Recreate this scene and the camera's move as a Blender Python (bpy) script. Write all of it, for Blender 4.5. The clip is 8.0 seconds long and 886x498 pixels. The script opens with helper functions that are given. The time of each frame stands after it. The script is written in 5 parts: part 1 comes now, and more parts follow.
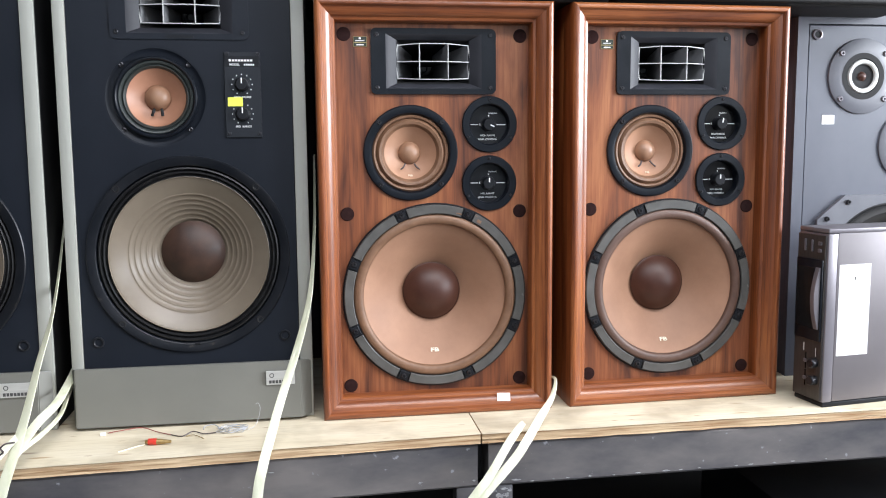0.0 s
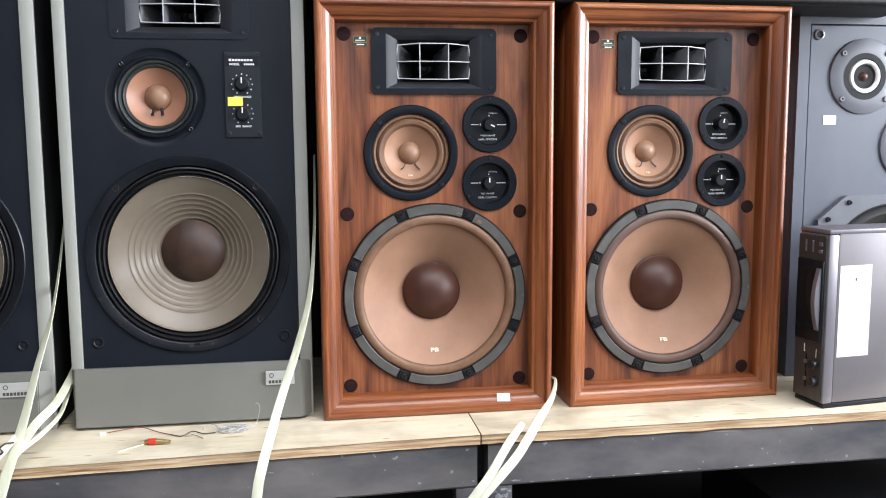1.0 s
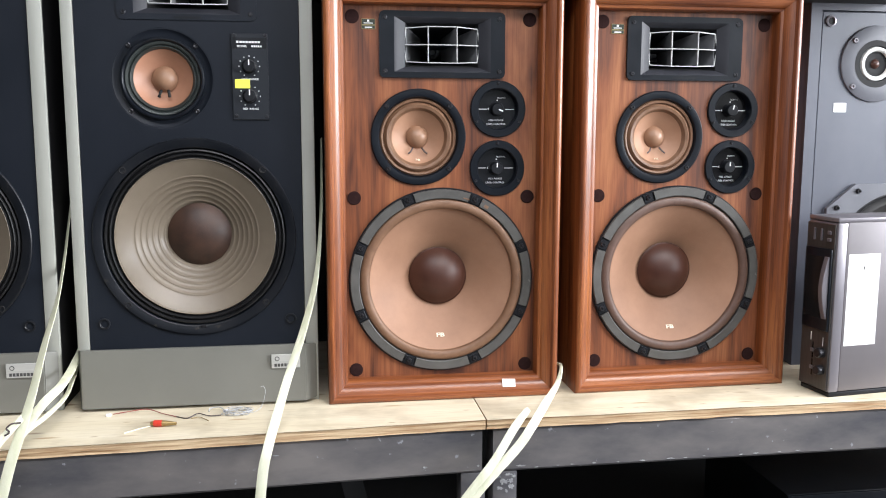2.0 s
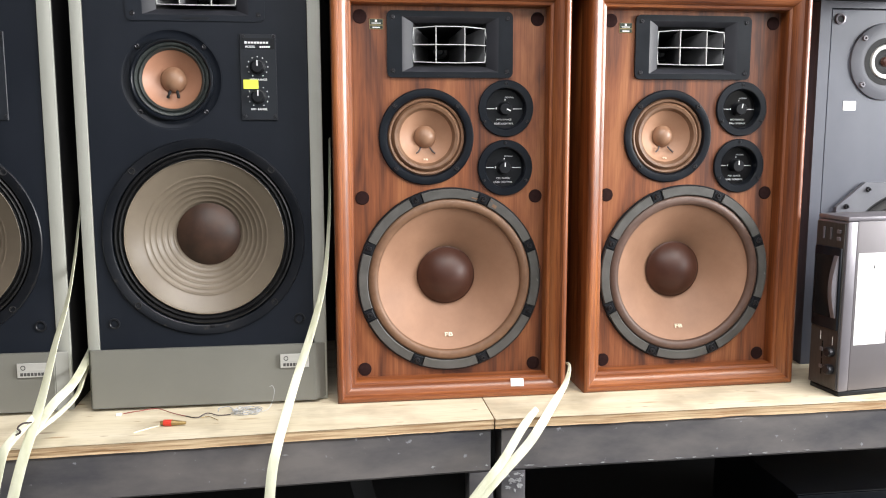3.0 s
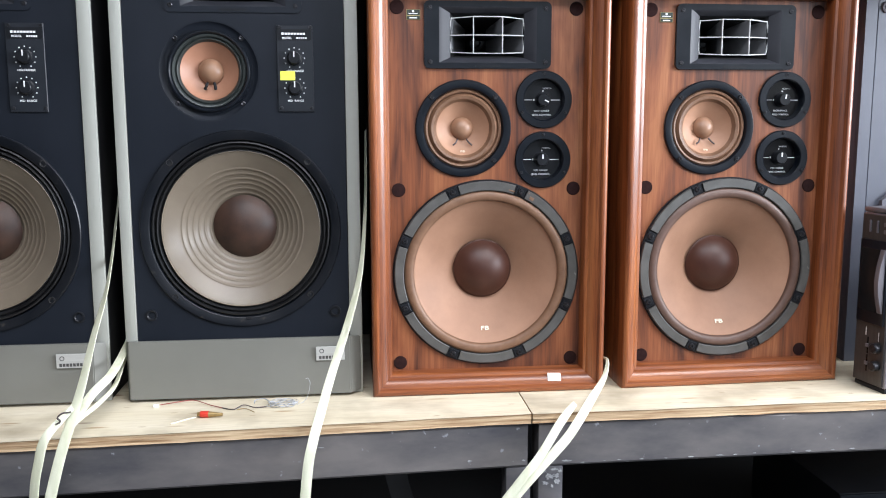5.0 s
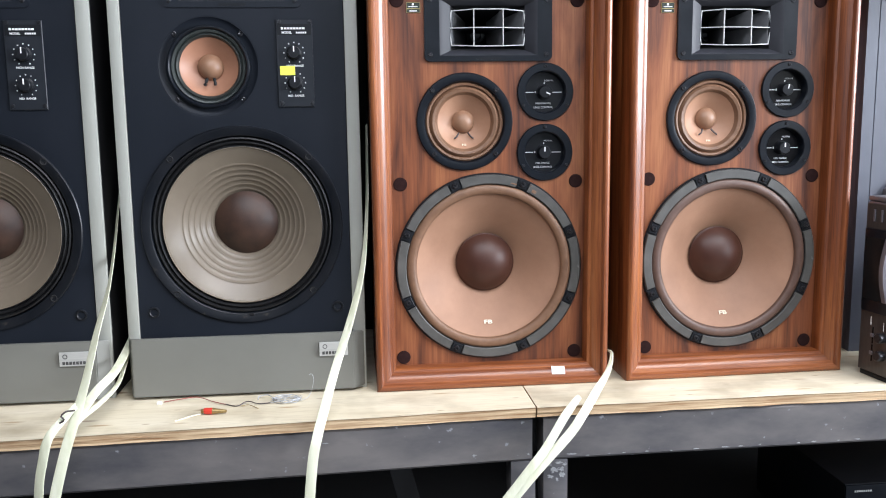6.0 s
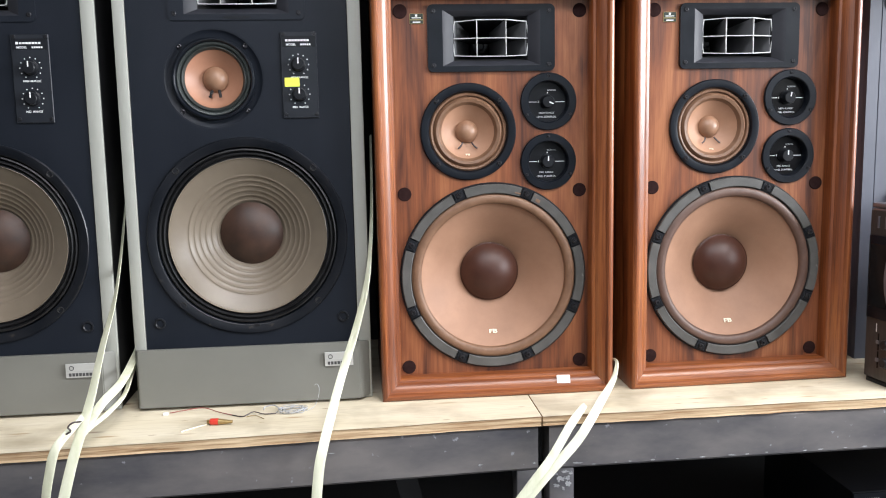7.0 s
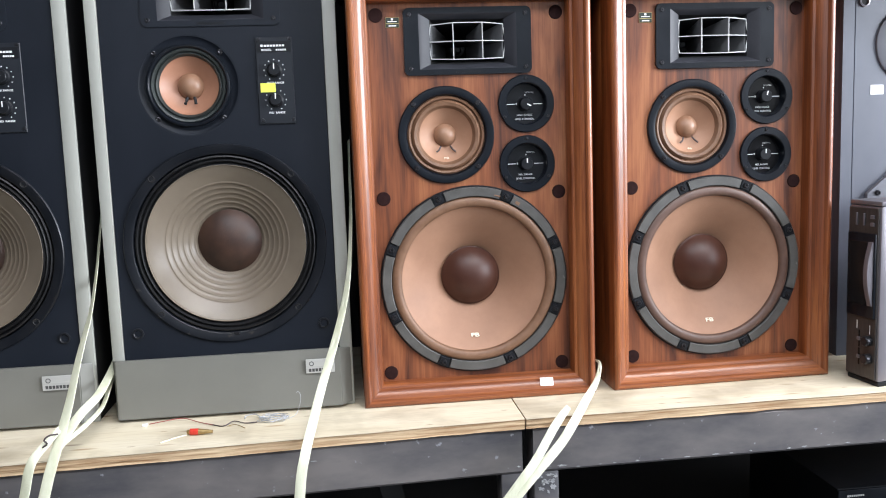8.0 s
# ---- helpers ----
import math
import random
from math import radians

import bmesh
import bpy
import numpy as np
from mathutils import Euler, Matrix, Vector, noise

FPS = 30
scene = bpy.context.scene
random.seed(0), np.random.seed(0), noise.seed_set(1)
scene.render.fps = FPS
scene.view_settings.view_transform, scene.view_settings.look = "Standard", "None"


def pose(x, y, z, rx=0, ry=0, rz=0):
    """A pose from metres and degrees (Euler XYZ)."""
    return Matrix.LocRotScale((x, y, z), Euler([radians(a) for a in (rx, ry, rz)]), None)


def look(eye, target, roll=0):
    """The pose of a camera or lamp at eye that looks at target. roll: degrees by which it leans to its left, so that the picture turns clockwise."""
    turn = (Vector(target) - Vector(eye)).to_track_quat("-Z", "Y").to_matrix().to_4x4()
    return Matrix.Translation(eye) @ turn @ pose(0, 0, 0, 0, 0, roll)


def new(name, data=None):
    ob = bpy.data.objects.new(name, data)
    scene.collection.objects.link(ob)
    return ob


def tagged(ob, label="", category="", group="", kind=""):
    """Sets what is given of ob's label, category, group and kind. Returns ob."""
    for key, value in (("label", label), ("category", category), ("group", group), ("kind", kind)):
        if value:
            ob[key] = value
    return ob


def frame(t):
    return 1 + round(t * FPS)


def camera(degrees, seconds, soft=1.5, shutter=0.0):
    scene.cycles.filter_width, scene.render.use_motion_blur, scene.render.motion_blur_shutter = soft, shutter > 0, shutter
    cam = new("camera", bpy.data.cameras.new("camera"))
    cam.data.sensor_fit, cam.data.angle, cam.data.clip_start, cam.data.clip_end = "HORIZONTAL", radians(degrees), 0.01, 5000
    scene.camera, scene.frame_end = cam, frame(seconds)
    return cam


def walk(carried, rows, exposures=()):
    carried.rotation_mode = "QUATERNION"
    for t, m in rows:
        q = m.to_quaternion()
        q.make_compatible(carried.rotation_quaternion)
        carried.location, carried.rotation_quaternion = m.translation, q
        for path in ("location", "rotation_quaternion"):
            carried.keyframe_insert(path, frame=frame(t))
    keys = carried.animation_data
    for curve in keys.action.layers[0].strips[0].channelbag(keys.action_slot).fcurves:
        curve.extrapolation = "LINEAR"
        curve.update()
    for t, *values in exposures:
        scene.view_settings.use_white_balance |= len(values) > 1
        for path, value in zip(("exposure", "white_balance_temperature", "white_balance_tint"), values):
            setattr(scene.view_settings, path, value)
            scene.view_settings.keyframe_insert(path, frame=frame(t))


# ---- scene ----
cam = camera(55.0, 8.0, soft=1.05)
PATH = [
    (0, (-0.01, -1.354, 1.34), (0.291, 0.609, 1.104), -0.5),
    (0.5, (-0.015, -1.356, 1.351), (0.282, 0.609, 1.123), -0.3),
    (1, (-0.007, -1.352, 1.345), (0.29, 0.611, 1.102), -0.4),
    (1.5, (-0.011, -1.348, 1.341), (0.285, 0.612, 1.076), 0.0),
    (3, (-0.011, -1.349, 1.344), (0.257, 0.613, 1.066), -0.1),
    (3.5, (-0.015, -1.351, 1.345), (0.244, 0.613, 1.07), 0.0),
    (4, (-0.019, -1.347, 1.342), (0.225, 0.62, 1.075), 0.1),
    (4.5, (-0.023, -1.341, 1.335), (0.19, 0.629, 1.062), 0.2),
    (6, (-0.024, -1.331, 1.335), (0.174, 0.636, 1.036), -0.8),
    (6.5, (-0.023, -1.333, 1.329), (0.172, 0.637, 1.048), -1.0),
    (7, (-0.025, -1.335, 1.333), (0.164, 0.637, 1.06), -1.2),
    (7.5, (-0.021, -1.333, 1.33), (0.18, 0.64, 1.07), -1.7),
    (8, (-0.017, -1.33, 1.323), (0.208, 0.641, 1.071), -2.1),
]
# seconds, stops, white balance
GLOW = [
    (0, 0.30, 6390, 13), (0.5, 0.30, 6390, 13), (1, 0.30, 6390, 13), (1.5, 0.30, 6400, 13), (3, 0.33, 6980, 13), (3.5, 0.35, 6660, 13), (4, 0.38, 6580, 13),
    (4.5, 0.36, 6270, 13), (6, 0.31, 6250, 13), (6.5, 0.34, 6740, 13), (7, 0.32, 6560, 13), (7.5, 0.34, 6680, 13), (8, 0.32, 6330, 13),
]
walk(cam, [(t, look(eye, target, roll)) for t, eye, target, roll in PATH], GLOW)

# ---- light ----
world = bpy.data.worlds.new("overcast_sky")
scene.world = world
world.use_nodes = True
wn = world.node_tree
sky = wn.nodes.new("ShaderNodeTexSky")
sky.sky_type, sky.sun_disc = "NISHITA", False
sky.sun_elevation, sky.sun_rotation = radians(50), radians(150)
wn.links.new(sky.outputs[0], wn.nodes["Background"].inputs[0])
wn.nodes["Background"].inputs[1].default_value = 0.10

sun = new("sun", bpy.data.lights.new("sun", "SUN"))
sun.data.energy, sun.data.angle, sun.data.color = 0.6, radians(14), (1.0, 0.96, 0.9)
sun.matrix_world = look((1.5, -2.6, 3.6), (0, 0, 0))

# daylight in the high shop front, along the side wall to the right of the camera
ROOM = 2.42     # ceiling height
DOOR = (-2.6, -0.20, 1.35, 2.34)     # y from, y to, z from, z to
day = new("shopfront_daylight", bpy.data.lights.new("shopfront_daylight", "AREA"))
day.data.shape, day.data.size, day.data.size_y = "RECTANGLE", DOOR[1] - DOOR[0], DOOR[3] - DOOR[2]
day.data.energy, day.data.color = 255.0, (0.90, 0.955, 1.0)
day.matrix_world = look((3.55, (DOOR[0] + DOOR[1]) / 2, (DOOR[2] + DOOR[3]) / 2), (0, (DOOR[0] + DOOR[1]) / 2, (DOOR[2] + DOOR[3]) / 2))
# daylight through the roof light over the aisle
ROOF = (-0.7, 1.9, -1.50, -0.75)     # x from, x to, y from, y to
top = new("roof_daylight", bpy.data.lights.new("roof_daylight", "AREA"))
top.data.shape, top.data.size, top.data.size_y = "RECTANGLE", ROOF[1] - ROOF[0], ROOF[3] - ROOF[2]
top.data.energy, top.data.color = 42.0, (0.93, 0.97, 1.0)
top.matrix_world = look(((ROOF[0] + ROOF[1]) / 2, (ROOF[2] + ROOF[3]) / 2, ROOM - 0.02), ((ROOF[0] + ROOF[1]) / 2, (ROOF[2] + ROOF[3]) / 2 + 0.001, 0))
# daylight through the high window across the aisle
HIGH = (-0.9, 3.3, 1.62, 2.30)     # x from, x to, z from, z to
high = new("window_daylight", bpy.data.lights.new("window_daylight", "AREA"))
high.data.shape, high.data.size, high.data.size_y = "RECTANGLE", HIGH[1] - HIGH[0], HIGH[3] - HIGH[2]
high.data.energy, high.data.color = 8.0, (0.92, 0.965, 1.0)
high.matrix_world = look(((HIGH[0] + HIGH[1]) / 2, -3.68, (HIGH[2] + HIGH[3]) / 2), ((HIGH[0] + HIGH[1]) / 2, 0, (HIGH[2] + HIGH[3]) / 2))


# ---- materials ----
def mat(name, c1, c2, scale=(8, 8, 8), rough=0.5, spread=0.1, metal=0.0, bump=0.1, fine=400.0, coat=0.0, speck=None, spec=0.5):
    """Two tones mixed by a stretched noise, with a finer noise in roughness and relief. speck: colour of small worn marks."""
    m = bpy.data.materials.new(name)
    m.use_nodes = True
    t = m.node_tree
    b = t.nodes["Principled BSDF"]
    co = t.nodes.new("ShaderNodeTexCoord")
    mp = t.nodes.new("ShaderNodeMapping")
    mp.inputs["Scale"].default_value = scale
    t.links.new(co.outputs["Object"], mp.inputs[0])
    n1 = t.nodes.new("ShaderNodeTexNoise")
    n1.inputs["Scale"].default_value, n1.inputs["Detail"].default_value, n1.inputs["Roughness"].default_value = 1.0, 6.0, 0.62
    t.links.new(mp.outputs[0], n1.inputs["Vector"])
    r = t.nodes.new("ShaderNodeValToRGB")
    r.color_ramp.elements[0].position, r.color_ramp.elements[1].position = 0.32, 0.68
    r.color_ramp.elements[0].color, r.color_ramp.elements[1].color = (*c1, 1), (*c2, 1)
    t.links.new(n1.outputs["Fac"], r.inputs[0])
    colour = r.outputs[0]
    n2 = t.nodes.new("ShaderNodeTexNoise")
    n2.inputs["Scale"].default_value, n2.inputs["Detail"].default_value = fine, 3.0
    t.links.new(co.outputs["Object"], n2.inputs["Vector"])
    if speck:
        n3 = t.nodes.new("ShaderNodeTexNoise")
        n3.inputs["Scale"].default_value, n3.inputs["Detail"].default_value = speck[1], 5.0
        t.links.new(co.outputs["Object"], n3.inputs["Vector"])
        r3 = t.nodes.new("ShaderNodeValToRGB")
        r3.color_ramp.elements[0].position, r3.color_ramp.elements[1].position = speck[2], speck[2] + 0.05
        t.links.new(n3.outputs["Fac"], r3.inputs[0])
        mx = t.nodes.new("ShaderNodeMix")
        mx.data_type = "RGBA"
        t.links.new(r3.outputs[0], mx.inputs["Factor"])
        t.links.new(colour, mx.inputs["A"])
        mx.inputs["B"].default_value = (*speck[0], 1)
        colour = mx.outputs["Result"]
    t.links.new(colour, b.inputs["Base Color"])
    mr = t.nodes.new("ShaderNodeMapRange")
    mr.inputs["To Min"].default_value, mr.inputs["To Max"].default_value = rough - spread, rough + spread
    t.links.new(n1.outputs["Fac"], mr.inputs["Value"])
    t.links.new(mr.outputs[0], b.inputs["Roughness"])
    b.inputs["Metallic"].default_value, b.inputs["Coat Weight"].default_value = metal, coat
    b.inputs["Coat Roughness"].default_value, b.inputs["Specular IOR Level"].default_value = 0.25, spec
    if bump:
        bp = t.nodes.new("ShaderNodeBump")
        bp.inputs["Strength"].default_value, bp.inputs["Distance"].default_value = bump, 0.0006
        t.links.new(n2.outputs["Fac"], bp.inputs["Height"])
        t.links.new(bp.outputs[0], b.inputs["Normal"])
    return m


def wood(name, dark, mid, light, along="z", rough=0.33, coat=0.25, figure=1.0, fine=1.0, pore=0.8, spec=0.5, streaks=0.36, low=0.3, high=0.72, wave=1.1):
    """Timber: broad figure drawn out along the grain, thin streaks and pores."""
    m = bpy.data.materials.new(name)
    m.use_nodes = True
    t = m.node_tree
    b = t.nodes["Principled BSDF"]
    co = t.nodes.new("ShaderNodeTexCoord")
    oi = t.nodes.new("ShaderNodeObjectInfo")
    off = t.nodes.new("ShaderNodeVectorMath")
    off.operation = "SCALE"
    off.inputs[0].default_value = (7.3, 3.1, 5.7)
    t.links.new(oi.outputs["Random"], off.inputs["Scale"])
    add = t.nodes.new("ShaderNodeVectorMath")
    t.links.new(co.outputs["Object"], add.inputs[0])
    t.links.new(off.outputs[0], add.inputs[1])

    def noise_at(across, lengthwise, detail, distort=0.0):
        mp = t.nodes.new("ShaderNodeMapping")
        mp.inputs["Scale"].default_value = [lengthwise if a == along else across for a in "xyz"]
        t.links.new(add.outputs[0], mp.inputs[0])
        n = t.nodes.new("ShaderNodeTexNoise")
        n.inputs["Scale"].default_value, n.inputs["Detail"].default_value, n.inputs["Distortion"].default_value = 1.0, detail, distort
        t.links.new(mp.outputs[0], n.inputs["Vector"])
        return n.outputs["Fac"]

    broad = noise_at(26.0 * figure, 1.7, 5.0, wave)
    streak = noise_at(190.0 * fine, 4.5, 3.0)
    pores = noise_at(700.0 * fine, 22.0, 2.0)
    r = t.nodes.new("ShaderNodeValToRGB")
    e = r.color_ramp.elements
    e[0].position, e[1].position, e[0].color, e[1].color = low, high, (*dark, 1), (*light, 1)
    x = e.new(0.5)
    x.color = (*mid, 1)
    ma = t.nodes.new("ShaderNodeMix")
    ma.inputs["Factor"].default_value = streaks
    t.links.new(broad, ma.inputs["A"])
    t.links.new(streak, ma.inputs["B"])
    t.links.new(ma.outputs["Result"], r.inputs[0])
    rp = t.nodes.new("ShaderNodeValToRGB")
    rp.color_ramp.elements[0].position, rp.color_ramp.elements[1].position = 0.34, 0.5
    rp.color_ramp.elements[0].color = (0.62, 0.55, 0.5, 1)
    t.links.new(pores, rp.inputs[0])
    mul = t.nodes.new("ShaderNodeMix")
    mul.data_type, mul.blend_type = "RGBA", "MULTIPLY"
    mul.inputs["Factor"].default_value = pore
    t.links.new(r.outputs[0], mul.inputs["A"])
    t.links.new(rp.outputs[0], mul.inputs["B"])
    t.links.new(mul.outputs["Result"], b.inputs["Base Color"])
    mr = t.nodes.new("ShaderNodeMapRange")
    mr.inputs["To Min"].default_value, mr.inputs["To Max"].default_value = rough + 0.12, rough - 0.06
    t.links.new(ma.outputs["Result"], mr.inputs["Value"])
    t.links.new(mr.outputs[0], b.inputs["Roughness"])
    b.inputs["Coat Weight"].default_value, b.inputs["Coat Roughness"].default_value = coat, 0.21
    b.inputs["Specular IOR Level"].default_value = spec
    bp = t.nodes.new("ShaderNodeBump")
    bp.inputs["Strength"].default_value, bp.inputs["Distance"].default_value = 0.16, 0.0005
    t.links.new(pores, bp.inputs["Height"])
    t.links.new(bp.outputs[0], b.inputs["Normal"])
    return m


MAHOG = ((0.088, 0.021, 0.0072), (0.215, 0.060, 0.0165), (0.360, 0.122, 0.037))
M_WOOD_V = wood("walnut_upright_grain", *MAHOG, along="z", rough=0.36, coat=0.32, low=0.33, high=0.69)
M_WOOD_H = wood("walnut_level_grain", *MAHOG, along="x", rough=0.36, coat=0.32, low=0.33, high=0.69)
M_BAFFLE = wood("walnut_baffle", (0.060, 0.0185, 0.0100), (0.200, 0.064, 0.0255), (0.335, 0.130, 0.055), along="z", rough=0.40, coat=0.14, figure=0.42, pore=0.45, spec=0.40, streaks=0.24, low=0.36, high=0.67, wave=2.2)
M_PLY = wood("pale_plywood", (0.58, 0.49, 0.34), (0.69, 0.61, 0.455), (0.76, 0.69, 0.55), along="x", rough=0.62, coat=0.0, figure=0.5, fine=0.35, pore=0.25)


def knots(m):
    """Lay scattered brown knots and grey stains over a pale board."""
    t = m.node_tree
    b = t.nodes["Principled BSDF"]
    under = b.inputs["Base Color"].links[0].from_socket
    co = t.nodes.new("ShaderNodeTexCoord")
    for scale, size, colour, cut, soft in (((4.5, 17, 1), 1.0, (0.20, 0.10, 0.045), 0.045, 0.06), ((7, 34, 1), 1.0, (0.40, 0.27, 0.14), 0.06, 0.10), ((13, 60, 1), 1.0, (0.33, 0.22, 0.12), 0.05, 0.05)):
        mp = t.nodes.new("ShaderNodeMapping")
        mp.inputs["Scale"].default_value = scale
        t.links.new(co.outputs["Object"], mp.inputs[0])
        v = t.nodes.new("ShaderNodeTexVoronoi")
        v.inputs["Scale"].default_value = size
        t.links.new(mp.outputs[0], v.inputs["Vector"])
        r = t.nodes.new("ShaderNodeValToRGB")
        r.color_ramp.elements[0].position, r.color_ramp.elements[1].position = cut, cut + soft
        r.color_ramp.elements[0].color, r.color_ramp.elements[1].color = (0.85, 0.85, 0.85, 1), (0, 0, 0, 1)
        t.links.new(v.outputs["Distance"], r.inputs[0])
        mx = t.nodes.new("ShaderNodeMix")
        mx.data_type = "RGBA"
        t.links.new(r.outputs[0], mx.inputs["Factor"])
        t.links.new(under, mx.inputs["A"])
        mx.inputs["B"].default_value = (*colour, 1)
        under = mx.outputs["Result"]
    n = t.nodes.new("ShaderNodeTexNoise")
    n.inputs["Scale"].default_value, n.inputs["Detail"].default_value = 9.0, 6.0
    t.links.new(co.outputs["Object"], n.inputs["Vector"])
    r = t.nodes.new("ShaderNodeValToRGB")
    r.color_ramp.elements[0].position, r.color_ramp.elements[1].position = 0.49, 0.72
    r.color_ramp.elements[1].color = (0.85, 0.85, 0.85, 1)
    t.links.new(n.outputs["Fac"], r.inputs[0])
    mx = t.nodes.new("ShaderNodeMix")
    mx.data_type = "RGBA"
    t.links.new(r.outputs[0], mx.inputs["Factor"])
    t.links.new(under, mx.inputs["A"])
    mx.inputs["B"].default_value = (0.40, 0.335, 0.235, 1)
    t.links.new(mx.outputs["Result"], b.inputs["Base Color"])


knots(M_PLY)
M_PLYEDGE = mat("plywood_edge", (0.30, 0.155, 0.065), (0.74, 0.57, 0.36), scale=(9, 9, 240), rough=0.75, bump=0.5, fine=300)
M_STEEL = mat("painted_steel", (0.070, 0.073, 0.088), (0.232, 0.214, 0.206), scale=(3.4, 3.4, 9), rough=0.36, spread=0.16, metal=0.45, bump=0.15, fine=90, speck=((0.36, 0.37, 0.40), 60.0, 0.665))
M_GREY = mat("warm_grey_laminate", (0.142, 0.142, 0.125), (0.164, 0.163, 0.144), scale=(6, 6, 6), rough=0.5, bump=0.12, fine=900)
M_GREYLIGHT = mat("pale_grey_laminate", (0.310, 0.315, 0.282), (0.345, 0.350, 0.315), scale=(6, 6, 3), rough=0.5, bump=0.1, fine=900)
M_BLACKBOARD = mat("blue_black_baffle_paint", (0.0068, 0.0092, 0.0144), (0.0098, 0.0128, 0.0192), scale=(9, 9, 4), rough=0.46, bump=0.25, fine=1200, spec=0.24)
M_PANEL = mat("blue_black_panel_paint", (0.012, 0.0145, 0.019), (0.017, 0.020, 0.026), scale=(20, 20, 20), rough=0.45, bump=0.15, fine=900, spec=0.3)
M_PLASTIC = mat("black_plastic", (0.008, 0.009, 0.011), (0.013, 0.014, 0.017), scale=(20, 20, 20), rough=0.36, bump=0.12, fine=900, spec=0.22)
M_RIM = mat("dark_metal_rim", (0.0030, 0.0046, 0.0078), (0.0058, 0.0080, 0.0122), scale=(30, 30, 30), rough=0.33, bump=0.2, fine=800, spec=0.26)
M_FLANGE = mat("dusty_black_flange", (0.0034, 0.0048, 0.0076), (0.0095, 0.0105, 0.0135), scale=(14, 14, 14), rough=0.34, bump=0.2, fine=800, spec=0.32, speck=((0.040, 0.036, 0.032), 42.0, 0.66))
M_SATIN = mat("satin_black_horn", (0.018, 0.019, 0.024), (0.027, 0.028, 0.035), scale=(25, 25, 25), rough=0.5, bump=0.05, fine=600, spec=0.32)
# black of matt parts, also used as painted shade in throats and under plinths
M_DEEP = mat("matt_black_and_shade", (0.006, 0.006, 0.007), (0.010, 0.010, 0.011), rough=0.8, bump=0.1)
M_RUBBER = mat("black_rubber", (0.008, 0.008, 0.009), (0.015, 0.015, 0.016), scale=(40, 40, 40), rough=0.45, bump=0.2, fine=700, spec=0.35)
M_WHITEBAR = mat("greyish_white_paint", (0.55, 0.56, 0.54), (0.72, 0.73, 0.70), scale=(60, 60, 60), rough=0.5, bump=0.1, fine=900)
M_GRIDBAR = mat("dulled_white_grid_paint", (0.38, 0.39, 0.39), (0.52, 0.53, 0.52), scale=(45, 45, 45), rough=0.5, bump=0.1, fine=900)
M_FIN = mat("grey_horn_fin", (0.15, 0.152, 0.160), (0.20, 0.202, 0.210), scale=(30, 30, 30), rough=0.35, bump=0.1, fine=700)
M_PRINT = mat("white_print", (0.75, 0.76, 0.76), (0.82, 0.82, 0.82), scale=(300, 300, 300), rough=0.6, bump=0.0)
M_DARKPRINT = mat("dark_print", (0.05, 0.05, 0.05), (0.08, 0.08, 0.08), scale=(300, 300, 300), rough=0.5, bump=0.0)
M_SCREW = mat("black_screw", (0.022, 0.022, 0.026), (0.045, 0.045, 0.05), scale=(200, 200, 200), rough=0.3, metal=0.6, bump=0.1)
M_FLAKE = mat("dull_pale_paint_flake", (0.20, 0.205, 0.215), (0.42, 0.425, 0.43), scale=(160, 160, 160), rough=0.6, bump=0.4, fine=900)
M_CONE_TAN = mat("tan_paper_cone", (0.275, 0.145, 0.088), (0.355, 0.195, 0.121), scale=(14, 14, 14), rough=0.62, bump=0.35, fine=700)
M_CONE_MID = mat("tan_paper_midrange", (0.345, 0.182, 0.108), (0.39, 0.212, 0.130), scale=(40, 40, 40), rough=0.55, bump=0.3, fine=900)
M_CONE_ROSE = mat("copper_tinted_cone", (0.345, 0.165, 0.100), (0.39, 0.192, 0.118), scale=(40, 40, 40), rough=0.45, bump=0.2, fine=900)
M_CONE_GREY = mat("grey_beige_ribbed_cone", (0.150, 0.121, 0.090), (0.178, 0.145, 0.108), scale=(18, 18, 18), rough=0.33, bump=0.3, fine=800)
M_SURR_TAN = mat("brown_cloth_surround", (0.135, 0.068, 0.037), (0.195, 0.103, 0.058), scale=(50, 50, 50), rough=0.5, bump=0.5, fine=1100)
M_SURR_DARK = mat("plum_brown_surround", (0.085, 0.048, 0.036), (0.12, 0.068, 0.050), scale=(50, 50, 50), rough=0.45, bump=0.4, fine=1100)
M_CAP = mat("brown_dust_cap", (0.046, 0.0155, 0.0095), (0.070, 0.025, 0.0155), scale=(28, 28, 28), rough=0.45, bump=0.14, fine=900, spec=0.42)
M_CAP_MATT = mat("dull_brown_dust_cap", (0.024, 0.0115, 0.0078), (0.062, 0.029, 0.018), scale=(30, 30, 30), rough=0.5, bump=0.3, fine=700)
M_CAP_TAN = mat("tan_dust_cap", (0.25, 0.135, 0.080), (0.30, 0.165, 0.10), scale=(60, 60, 60), rough=0.42, bump=0.2, fine=900)
M_GASKET = mat("grey_gasket", (0.056, 0.054, 0.050), (0.086, 0.083, 0.077), scale=(35, 35, 35), rough=0.55, bump=0.4, fine=900, speck=((0.26, 0.26, 0.24), 60.0, 0.70))
M_FELT = mat("dark_velcro_plug", (0.016, 0.007, 0.007), (0.026, 0.012, 0.011), scale=(200, 200, 200), rough=0.95, bump=0.5, fine=1500, spec=0.1)
M_GOLD = mat("gold_foil", (0.34, 0.28, 0.12), (0.42, 0.35, 0.16), scale=(200, 200, 200), rough=0.35, metal=0.6, bump=0.0)
M_BADGE = mat("dark_green_badge", (0.014, 0.022, 0.014), (0.022, 0.030, 0.020), scale=(200, 200, 200), rough=0.4, bump=0.0)
